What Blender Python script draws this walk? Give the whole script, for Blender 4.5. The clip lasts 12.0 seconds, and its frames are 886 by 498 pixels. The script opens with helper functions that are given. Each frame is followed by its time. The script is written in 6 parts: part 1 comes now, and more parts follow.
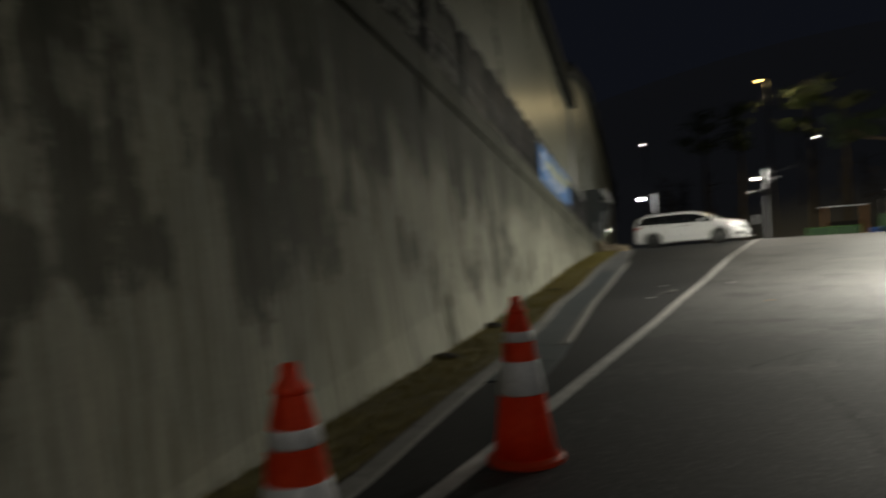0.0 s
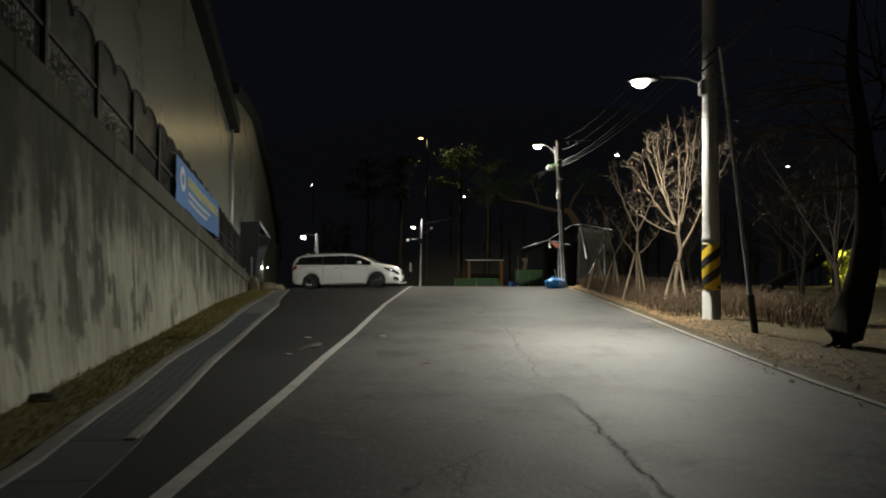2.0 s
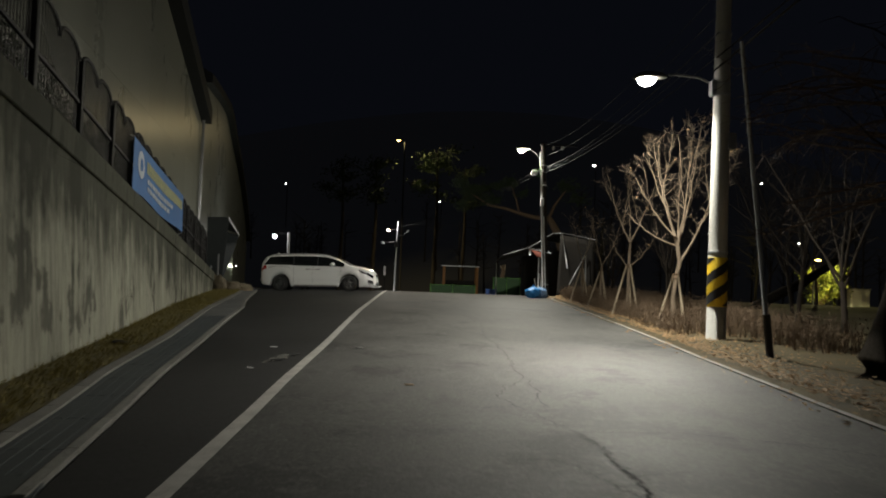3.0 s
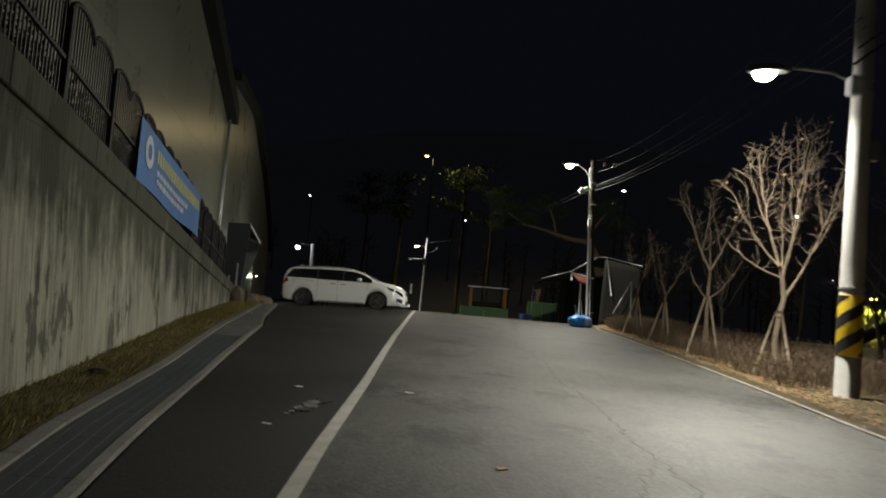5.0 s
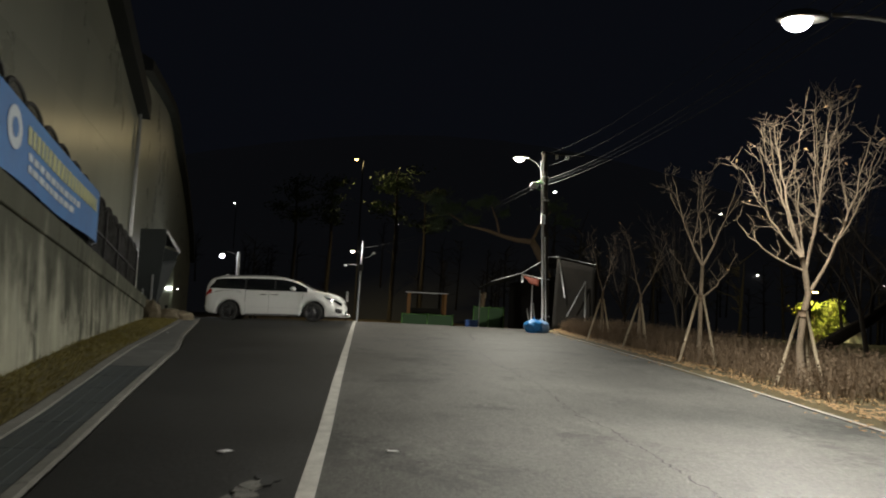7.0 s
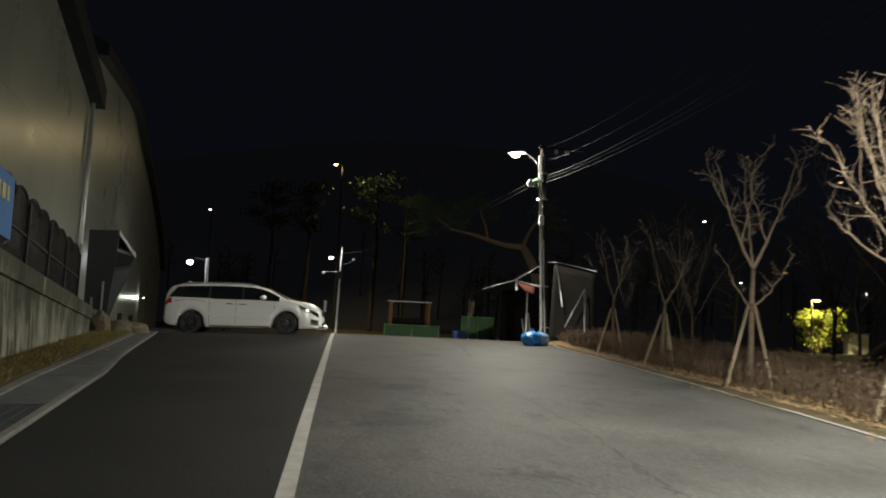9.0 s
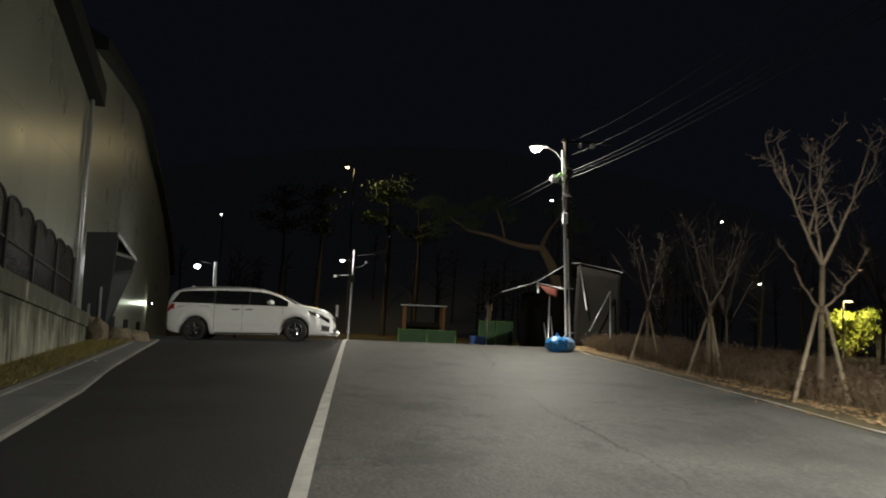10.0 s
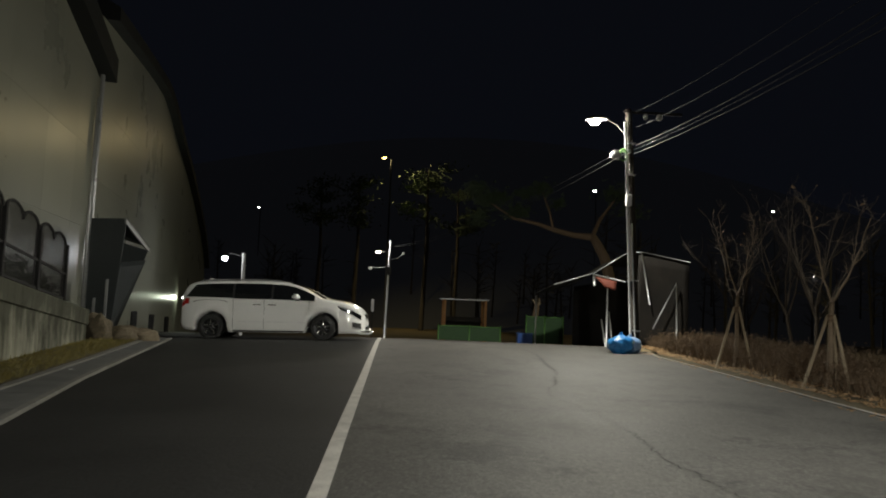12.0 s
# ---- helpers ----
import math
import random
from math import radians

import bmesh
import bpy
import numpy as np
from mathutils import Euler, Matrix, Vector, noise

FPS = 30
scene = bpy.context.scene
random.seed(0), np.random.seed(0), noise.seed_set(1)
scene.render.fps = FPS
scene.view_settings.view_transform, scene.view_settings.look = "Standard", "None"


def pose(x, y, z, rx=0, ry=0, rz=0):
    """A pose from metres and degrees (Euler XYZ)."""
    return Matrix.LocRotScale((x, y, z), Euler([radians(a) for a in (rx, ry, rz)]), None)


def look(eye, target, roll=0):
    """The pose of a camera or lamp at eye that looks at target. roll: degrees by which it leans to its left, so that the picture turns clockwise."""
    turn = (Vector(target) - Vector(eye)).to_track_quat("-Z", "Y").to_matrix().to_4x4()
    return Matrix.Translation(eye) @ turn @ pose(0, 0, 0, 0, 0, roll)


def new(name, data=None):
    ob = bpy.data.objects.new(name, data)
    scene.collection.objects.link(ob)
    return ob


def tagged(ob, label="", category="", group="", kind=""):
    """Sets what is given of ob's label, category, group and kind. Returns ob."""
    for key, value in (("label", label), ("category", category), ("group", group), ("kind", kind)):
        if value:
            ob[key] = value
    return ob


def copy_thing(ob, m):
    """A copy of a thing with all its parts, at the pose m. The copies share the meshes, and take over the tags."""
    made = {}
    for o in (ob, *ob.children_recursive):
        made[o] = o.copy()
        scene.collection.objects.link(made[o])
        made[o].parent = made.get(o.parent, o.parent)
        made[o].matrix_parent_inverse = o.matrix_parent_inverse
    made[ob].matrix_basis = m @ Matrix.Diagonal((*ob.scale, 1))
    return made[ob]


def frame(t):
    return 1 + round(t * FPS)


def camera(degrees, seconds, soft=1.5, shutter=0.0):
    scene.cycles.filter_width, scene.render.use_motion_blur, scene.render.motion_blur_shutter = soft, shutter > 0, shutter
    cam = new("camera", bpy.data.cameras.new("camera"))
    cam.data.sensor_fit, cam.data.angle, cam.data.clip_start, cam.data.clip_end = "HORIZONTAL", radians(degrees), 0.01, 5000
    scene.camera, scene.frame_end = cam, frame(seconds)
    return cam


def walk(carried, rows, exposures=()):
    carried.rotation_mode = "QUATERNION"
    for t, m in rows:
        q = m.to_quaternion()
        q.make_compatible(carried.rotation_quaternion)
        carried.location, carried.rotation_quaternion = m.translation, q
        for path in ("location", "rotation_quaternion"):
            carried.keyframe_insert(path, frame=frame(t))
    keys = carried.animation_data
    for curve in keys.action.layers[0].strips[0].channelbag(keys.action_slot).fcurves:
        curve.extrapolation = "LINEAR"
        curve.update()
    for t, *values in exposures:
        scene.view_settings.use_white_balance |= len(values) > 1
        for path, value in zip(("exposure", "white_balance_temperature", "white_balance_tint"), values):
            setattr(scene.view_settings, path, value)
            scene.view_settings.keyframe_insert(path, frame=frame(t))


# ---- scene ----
cam = camera(62.2, 12.0, soft=1.9, shutter=0.9)
PATH = [
    (0, (0.869, -6.257, 1.568), (-0.023, -4.467, 1.547), -4.0),
    (0.5, (0.783, -5.696, 1.562), (0.229, -3.774, 1.566), -2.7),
    (1, (0.774, -5.037, 1.553), (0.439, -3.066, 1.585), -1.6),
    (1.5, (0.688, -4.341, 1.554), (0.555, -2.346, 1.604), -0.5),
    (2, (0.651, -3.616, 1.559), (0.625, -1.617, 1.608), 0.1),
    (2.5, (0.496, -2.973, 1.568), (0.507, -0.973, 1.624), 1.1),
    (3, (0.42, -2.277, 1.566), (0.468, -0.278, 1.63), 2.1),
    (5, (-0.222, 0.275, 1.59), (-0.231, 2.272, 1.703), 4.8),
    (5.5, (-0.461, 0.849, 1.578), (-0.476, 2.846, 1.69), 4.9),
    (6, (-0.558, 1.445, 1.568), (-0.495, 3.441, 1.68), 4.4),
    (6.5, (-0.693, 2.162, 1.587), (-0.56, 4.154, 1.715), 3.5),
    (8.5, (-0.733, 4.965, 1.569), (-0.483, 6.943, 1.728), 2.7),
    (9, (-0.74, 5.629, 1.601), (-0.505, 7.608, 1.769), 2.8),
    (9.5, (-0.808, 6.366, 1.598), (-0.607, 8.349, 1.766), 2.7),
    (10, (-0.75, 7.092, 1.624), (-0.548, 9.074, 1.8), 2.4),
    (10.5, (-0.768, 7.794, 1.617), (-0.619, 9.781, 1.793), 2.5),
    (11, (-0.701, 8.455, 1.639), (-0.562, 10.443, 1.808), 2.5),
    (11.5, (-0.724, 9.194, 1.653), (-0.619, 11.185, 1.817), 2.5),
    (12, (-0.675, 9.84, 1.675), (-0.576, 11.831, 1.829), 2.4),
]
walk(cam, [(t, look(eye, target, roll)) for t, eye, target, roll in PATH], [(0.0, 0.98), (0.5, 0.98), (1.0, 0.52), (1.5, 0.36), (2.0, 0.32), (2.5, 0.18), (5.0, 0.22), (6.5, 0.34), (9.0, 0.34), (10.5, 0.44), (11.0, 0.46), (12.0, 0.34)])

# ---- light ----
world = bpy.data.worlds.new("night_sky")
world.use_nodes = True
scene.world = world
sky = world.node_tree.nodes["Background"]
sky.inputs[0].default_value = (0.55, 0.65, 1.0, 1)
sky.inputs[1].default_value = 0.0038


def lamp_light(name, place, aim, watts, colour, size=0.3, spread=170):
    """The light that a lamp's glowing lens gives: a disc that faces along its beam."""
    data = bpy.data.lights.new(name, "AREA")
    data.shape, data.size, data.energy, data.color, data.spread = "DISK", size, watts, colour, radians(spread)
    ob = new(name, data)
    ob.matrix_world = look(place, aim)
    return ob


def bulb_light(name, place, watts, colour, radius=0.11):
    """The light of a bowl-shaped lamp lens, which shines all round below its head."""
    data = bpy.data.lights.new(name, "POINT")
    data.energy, data.color, data.shadow_soft_size = watts, colour, radius
    ob = new(name, data)
    ob.location = place
    return ob


def hooded_light(name, place, watts, colour, wide=164, radius=0.10):
    """The light of a lens under an opaque head, cut off a little below the level."""
    data = bpy.data.lights.new(name, "SPOT")
    data.energy, data.color, data.shadow_soft_size, data.spot_size, data.spot_blend = watts, colour, radius, radians(wide), 0.12
    ob = new(name, data)
    ob.location = place
    return ob


hooded_light("street_light", (4.62, 11.78, 5.30), 62, (0.96, 0.94, 0.83))
lamp_light("street_light", (4.62, 11.77, 5.14), (3.5, 12.9, 0.4), 460, (0.96, 0.94, 0.83), 0.3, 180)
# Extra narrow beam at this lamp for the road's bright spot.
lamp_light("street_beam", (4.60, 11.70, 5.20), (2.3, 7.6, 0.4), 74, (0.97, 0.94, 0.82), 0.3, 62)
# Extra beam added at the same lamp to brighten the parked car.
lamp_light("street_beam", (4.60, 11.88, 5.20), (-3.4, 29.0, 1.2), 58, (0.97, 0.94, 0.82), 0.3, 55)
bulb_light("street_light", (4.62, 30.5, 6.90), 560, (0.95, 0.92, 0.79))
hooded_light("street_light", (4.62, 30.5, 7.02), 340, (0.95, 0.92, 0.79), 178)
lamp_light("street_light", (4.62, 30.5, 6.88), (4.0, 29.6, 0.6), 400, (0.95, 0.92, 0.79), 0.3, 175)
bulb_light("path_light", (-2.1, 47.9, 4.12), 130, (0.97, 0.95, 0.85))
hooded_light("path_light", (-2.1, 47.9, 4.20), 190, (0.97, 0.95, 0.85), 172)
bulb_light("globe_light", (-9.42, 45.6, 3.30), 60, (0.95, 0.97, 1.0))
lamp_light("hill_light", (-4.0, 106.0, 20.6), (0.5, 104.0, 14.0), 1150, (1.0, 0.78, 0.38), 0.4, 150)
bulb_light("garden_light", (27.45, 47.55, 3.15), 900, (1.0, 0.88, 0.34))
# Unseen lamp behind the start, added to light the cones' near faces.
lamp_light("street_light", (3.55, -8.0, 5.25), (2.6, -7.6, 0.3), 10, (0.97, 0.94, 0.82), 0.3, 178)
lamp_light("wall_washer", (-15.0, 58.3, 1.5), (-15.0, 53.0, 1.0), 14, (0.88, 1.0, 0.76), 0.15)


# ---- materials ----
def mat(name, dark, light, scale=4.0, rough=0.8, bump=0.3, fine=60.0, metal=0.0, stains=0.35, streak=1.0, gloss=0.5):
    """A surface with grain and stains at two sizes; streak below 1 draws the stains out along z."""
    m = bpy.data.materials.new(name)
    m.use_nodes = True
    nt = m.node_tree
    n, l = nt.nodes, nt.links
    bsdf = n["Principled BSDF"]
    geo = n.new("ShaderNodeNewGeometry")
    mp = n.new("ShaderNodeMapping")
    mp.inputs["Scale"].default_value = (1, 1, streak)
    l.new(geo.outputs["Position"], mp.inputs[0])
    big, small = n.new("ShaderNodeTexNoise"), n.new("ShaderNodeTexNoise")
    for tex, s, d in ((big, scale, 6), (small, fine, 3)):
        tex.inputs["Scale"].default_value, tex.inputs["Detail"].default_value = s, d
        tex.inputs["Roughness"].default_value = 0.65
    l.new(mp.outputs[0], big.inputs["Vector"])
    l.new(geo.outputs["Position"], small.inputs["Vector"])
    info = n.new("ShaderNodeObjectInfo")
    mix = n.new("ShaderNodeMix")
    mix.data_type = "FLOAT"
    mix.inputs[0].default_value = stains
    l.new(small.outputs[0], mix.inputs[2])
    l.new(big.outputs[0], mix.inputs[3])
    ramp = n.new("ShaderNodeValToRGB")
    ramp.color_ramp.elements[0].position, ramp.color_ramp.elements[1].position = 0.33, 0.68
    ramp.color_ramp.elements[0].color, ramp.color_ramp.elements[1].color = (*dark, 1), (*light, 1)
    l.new(mix.outputs[0], ramp.inputs[0])
    hue = n.new("ShaderNodeHueSaturation")
    var = n.new("ShaderNodeMapRange")
    var.inputs[3].default_value, var.inputs[4].default_value = 0.9, 1.1
    l.new(info.outputs["Random"], var.inputs[0])
    l.new(var.outputs[0], hue.inputs["Value"])
    l.new(ramp.outputs[0], hue.inputs["Color"])
    l.new(hue.outputs[0], bsdf.inputs["Base Color"])
    rr = n.new("ShaderNodeMapRange")
    rr.inputs[3].default_value, rr.inputs[4].default_value = max(rough - 0.12, 0.03), min(rough + 0.12, 1)
    l.new(big.outputs[0], rr.inputs[0])
    l.new(rr.outputs[0], bsdf.inputs["Roughness"])
    bsdf.inputs["Metallic"].default_value = metal
    bsdf.inputs["Specular IOR Level"].default_value = gloss
    if bump:
        b = n.new("ShaderNodeBump")
        b.inputs["Strength"].default_value, b.inputs["Distance"].default_value = bump, 0.01
        l.new(mix.outputs[0], b.inputs["Height"])
        l.new(b.outputs[0], bsdf.inputs["Normal"])
    return m


def glow(name, colour, strength):
    m = bpy.data.materials.new(name)
    m.use_nodes = True
    b = m.node_tree.nodes["Principled BSDF"]
    b.inputs["Base Color"].default_value = (*colour, 1)
    b.inputs["Emission Color"].default_value = (*colour, 1)
    b.inputs["Emission Strength"].default_value = strength
    return m


ASPHALT_MID = mat("asphalt_patch", (0.024, 0.024, 0.023), (0.105, 0.102, 0.095), 0.9, 0.70, 1.0, 22, stains=0.58, gloss=0.4)
ASPHALT = mat("asphalt_old", (0.034, 0.033, 0.031), (0.145, 0.14, 0.13), 0.55, 0.68, 0.9, 26, stains=0.58, gloss=0.42)
ASPHALT_NEW = mat("asphalt_new", (0.011, 0.011, 0.011), (0.033, 0.0325, 0.031), 0.6, 0.72, 0.8, 26, stains=0.5, gloss=0.3)
CRACK = mat("crack_filler", (0.008, 0.008, 0.008), (0.02, 0.02, 0.02), 8, 0.9, 0.2)
PAINT = mat("road_paint", (0.30, 0.29, 0.27), (0.62, 0.60, 0.56), 5, 0.6, 0.3, 70, stains=0.6)
CONCRETE = mat("wall_concrete", (0.22, 0.219, 0.168), (0.50, 0.493, 0.393), 1.3, 0.85, 0.35, 40, stains=0.75, streak=0.3)


def noise_at(n, l, source, stretch, scale, detail, rough):
    """A noise texture drawn out by the three factors of stretch."""
    mp, tex = n.new("ShaderNodeMapping"), n.new("ShaderNodeTexNoise")
    mp.inputs["Scale"].default_value = stretch
    tex.inputs["Scale"].default_value, tex.inputs["Detail"].default_value, tex.inputs["Roughness"].default_value = scale, detail, rough
    l.new(source, mp.inputs[0])
    l.new(mp.outputs[0], tex.inputs["Vector"])
    return tex.outputs[0]


def ranged(n, l, value, a, b, c, d):
    """Maps a value from a..b to c..d, held at the ends."""
    r = n.new("ShaderNodeMapRange")
    for k, v in zip((1, 2, 3, 4), (a, b, c, d)):
        r.inputs[k].default_value = v
    l.new(value, r.inputs[0])
    return r.outputs[0]


def maths(n, l, way, a, b):
    q = n.new("ShaderNodeMath")
    q.operation = way
    for k, v in enumerate((a, b)):
        if isinstance(v, float):
            q.inputs[k].default_value = v
        else:
            l.new(v, q.inputs[k])
    return q.outputs[0]


def tinted(n, l, fac, base, colour, way="MIX"):
    mix = n.new("ShaderNodeMix")
    mix.data_type, mix.blend_type = "RGBA", way
    l.new(fac, mix.inputs[0])
    l.new(base, mix.inputs[6])
    mix.inputs[7].default_value = (*colour, 1)
    return mix.outputs[2]


def weather(m):
    """Black mould running down from the coping, which also carries the wall top's dimness, damp sharp-edged patches,
    pale lime runs and the ribs of the board formwork.
    """
    n, l = m.node_tree.nodes, m.node_tree.links
    bsdf = n["Principled BSDF"]
    base = bsdf.inputs["Base Color"].links[0].from_socket
    geo = n.new("ShaderNodeNewGeometry")
    pos = geo.outputs["Position"]
    xyz = n.new("ShaderNodeSeparateXYZ")
    l.new(pos, xyz.inputs[0])
    high = maths(n, l, "ADD", xyz.outputs["Z"], maths(n, l, "MULTIPLY", xyz.outputs["Y"], 0.07))
    runs = noise_at(n, l, pos, (1, 1, 0.09), 4.2, 9, 0.62)
    fine_runs = noise_at(n, l, pos, (1, 1, 0.05), 15.0, 6, 0.6)
    blots = noise_at(n, l, pos, (1, 1, 0.6), 1.25, 12, 0.66)
    specks = noise_at(n, l, pos, (1, 1, 0.8), 9.0, 8, 0.7)
    # pale lime runs
    lime = ranged(n, l, fine_runs, 0.52, 0.66, 0.0, 0.34)
    base = tinted(n, l, lime, base, (0.52, 0.50, 0.40))
    # thin dark runs over the whole height
    base = tinted(n, l, ranged(n, l, fine_runs, 0.51, 0.38, 0.0, 0.48), base, (0.085, 0.083, 0.058))
    # damp patches half way up, with crisp outlines
    damp = maths(n, l, "ADD", maths(n, l, "MULTIPLY", blots, 0.72), maths(n, l, "MULTIPLY", runs, 0.30))
    belt = maths(n, l, "ADD", ranged(n, l, high, 0.75, 1.3, -0.10, 0.0), ranged(n, l, xyz.outputs["Y"], 5.0, 9.0, 0.0, -0.055))
    damp = maths(n, l, "ADD", maths(n, l, "ADD", damp, belt), maths(n, l, "MULTIPLY", specks, 0.05))
    base = tinted(n, l, ranged(n, l, damp, 0.532, 0.558, 0.0, 0.74), base, (0.058, 0.056, 0.042))
    # mould from the coping downwards; the wall top's dimness is put into its strength
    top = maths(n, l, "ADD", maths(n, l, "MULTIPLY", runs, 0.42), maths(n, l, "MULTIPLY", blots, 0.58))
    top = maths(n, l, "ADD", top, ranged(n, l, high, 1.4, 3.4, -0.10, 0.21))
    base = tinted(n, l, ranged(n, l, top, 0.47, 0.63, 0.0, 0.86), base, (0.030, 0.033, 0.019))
    l.new(base, bsdf.inputs["Base Color"])
    # ribs of the formwork
    wave = n.new("ShaderNodeTexWave")
    wave.bands_direction = "Y"
    wave.inputs["Scale"].default_value, wave.inputs["Distortion"].default_value = 3.6, 0.35
    l.new(pos, wave.inputs["Vector"])
    rib = n.new("ShaderNodeBump")
    rib.inputs["Strength"].default_value, rib.inputs["Distance"].default_value = 0.35, 0.006
    l.new(wave.outputs["Fac"], rib.inputs["Height"])
    l.new(bsdf.inputs["Normal"].links[0].from_socket, rib.inputs["Normal"])
    l.new(rib.outputs[0], bsdf.inputs["Normal"])


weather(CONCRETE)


def wear(m, dark, low, high, slope_y):
    """Pitted, darker, ragged patches where the top of the asphalt has worn away, most on the lower stretch."""
    n, l = m.node_tree.nodes, m.node_tree.links
    bsdf = n["Principled BSDF"]
    old = bsdf.inputs["Base Color"].links[0].from_socket
    geo = n.new("ShaderNodeNewGeometry")
    xyz = n.new("ShaderNodeSeparateXYZ")
    l.new(geo.outputs["Position"], xyz.inputs[0])
    broad, fine = n.new("ShaderNodeTexNoise"), n.new("ShaderNodeTexNoise")
    broad.inputs["Scale"].default_value, broad.inputs["Detail"].default_value, broad.inputs["Roughness"].default_value = 0.75, 10, 0.62
    fine.inputs["Scale"].default_value, fine.inputs["Detail"].default_value, fine.inputs["Roughness"].default_value = 9.0, 8, 0.7
    l.new(geo.outputs["Position"], broad.inputs["Vector"])
    l.new(geo.outputs["Position"], fine.inputs["Vector"])
    far = n.new("ShaderNodeMapRange")
    far.inputs[1].default_value, far.inputs[2].default_value = slope_y
    far.inputs[3].default_value, far.inputs[4].default_value = 0.10, -0.06
    l.new(xyz.outputs["Y"], far.inputs[0])
    blend = n.new("ShaderNodeMix")
    blend.data_type = "FLOAT"
    blend.inputs[0].default_value = 0.32
    l.new(broad.outputs[0], blend.inputs[2])
    l.new(fine.outputs[0], blend.inputs[3])
    total = n.new("ShaderNodeMath")
    l.new(blend.outputs[0], total.inputs[0])
    l.new(far.outputs[0], total.inputs[1])
    ramp = n.new("ShaderNodeMapRange")
    ramp.inputs[1].default_value, ramp.inputs[2].default_value = low, high
    ramp.inputs[4].default_value = 0.85
    l.new(total.outputs[0], ramp.inputs[0])
    mix = n.new("ShaderNodeMix")
    mix.data_type = "RGBA"
    l.new(ramp.outputs[0], mix.inputs[0])
    l.new(old, mix.inputs[6])
    mix.inputs[7].default_value = (dark, dark, dark * 0.95, 1)
    grain = noise_at(n, l, geo.outputs["Position"], (1, 1, 1), 34.0, 5, 0.75)
    cloud = noise_at(n, l, geo.outputs["Position"], (1, 0.45, 1), 2.6, 7, 0.7)
    tone = tinted(n, l, ranged(n, l, grain, 0.49, 0.36, 0.0, 0.60), mix.outputs[2], (0.010, 0.010, 0.0095))
    tone = tinted(n, l, ranged(n, l, grain, 0.55, 0.70, 0.0, 0.55), tone, (0.23, 0.225, 0.205))
    tone = tinted(n, l, ranged(n, l, cloud, 0.50, 0.34, 0.0, 0.55), tone, (0.030, 0.030, 0.028))
    l.new(tone, bsdf.inputs["Base Color"])


wear(ASPHALT, 0.024, 0.480, 0.545, (-1.0, 5.0))
wear(ASPHALT_MID, 0.018, 0.475, 0.535, (-1.0, 5.0))
OLDBARK = mat("old_bark", (0.010, 0.008, 0.006), (0.045, 0.036, 0.027), 6, 0.98, 0.8, 40)
OLDBARK.node_tree.nodes["Principled BSDF"].inputs["Specular IOR Level"].default_value = 0.1
KERB = mat("kerb_concrete", (0.16, 0.155, 0.14), (0.38, 0.37, 0.34), 4, 0.85, 0.4, 60)
KERB_OLD = mat("old_kerb_concrete", (0.12, 0.116, 0.105), (0.29, 0.28, 0.255), 4, 0.85, 0.4, 60)
SLAB = mat("drain_slab", (0.075, 0.078, 0.076), (0.19, 0.19, 0.182), 2.5, 0.75, 0.4, 45, stains=0.6)
GRATE = mat("drain_cover", (0.035, 0.042, 0.045), (0.085, 0.098, 0.10), 3, 0.6, 0.3, 50)
SOIL = mat("soil", (0.032, 0.025, 0.011), (0.12, 0.09, 0.038), 2.2, 0.95, 0.9, 35, stains=0.55)
STRIP = mat("strip_soil", (0.055, 0.047, 0.014), (0.19, 0.152, 0.050), 2.4, 0.95, 0.9, 35, stains=0.55)
GRASS = mat("dry_grass", (0.17, 0.142, 0.040), (0.38, 0.32, 0.105), 6, 0.9, 0.2)
LEAF = mat("dead_leaf", (0.18, 0.10, 0.045), (0.52, 0.34, 0.17), 9, 0.8, 0.2)
TWIG = mat("twig", (0.07, 0.045, 0.026), (0.19, 0.13, 0.08), 9, 0.85, 0.2)
BARK = mat("bark", (0.085, 0.062, 0.042), (0.27, 0.205, 0.14), 7, 0.85, 0.6, 60)
BARK_DARK = mat("dark_bark", (0.012, 0.010, 0.008), (0.045, 0.036, 0.027), 6, 0.9, 0.8, 40)
PINE = mat("pine_needles", (0.015, 0.03, 0.012), (0.06, 0.085, 0.035), 5, 0.8, 0.0)
THICKET = mat("thicket_bark", (0.016, 0.012, 0.008), (0.055, 0.04, 0.028), 9, 0.85, 0.2)
CABLE = mat("cable_sheath", (0.008, 0.008, 0.008), (0.018, 0.018, 0.018), 6, 0.8, 0.0, gloss=0.2)
STAKE = mat("stake_wood", (0.22, 0.17, 0.11), (0.45, 0.37, 0.26), 9, 0.8, 0.3)
SIDING = mat("metal_siding", (0.26, 0.267, 0.222), (0.31, 0.317, 0.262), 0.35, 0.30, 0.006, 30, stains=0.95, gloss=0.7)
EAVE = mat("eave_sheet", (0.008, 0.0095, 0.0095), (0.018, 0.02, 0.02), 1.5, 0.6, 0.1)
STEEL_DARK = mat("dark_steel", (0.010, 0.010, 0.011), (0.028, 0.027, 0.027), 8, 0.62, 0.1, gloss=0.3)
BARSTEEL = mat("painted_bar", (0.009, 0.0088, 0.008), (0.025, 0.0235, 0.021), 8, 0.45, 0.1)
STEEL = mat("galvanised_steel", (0.30, 0.31, 0.32), (0.55, 0.56, 0.57), 6, 0.42, 0.1, metal=0.7)
POLE = mat("pole_concrete", (0.36, 0.35, 0.32), (0.55, 0.54, 0.50), 2.5, 0.85, 0.25, 50, streak=0.25)
YELLOW = mat("warning_yellow", (0.55, 0.36, 0.01), (0.75, 0.52, 0.02), 6, 0.55, 0.1)
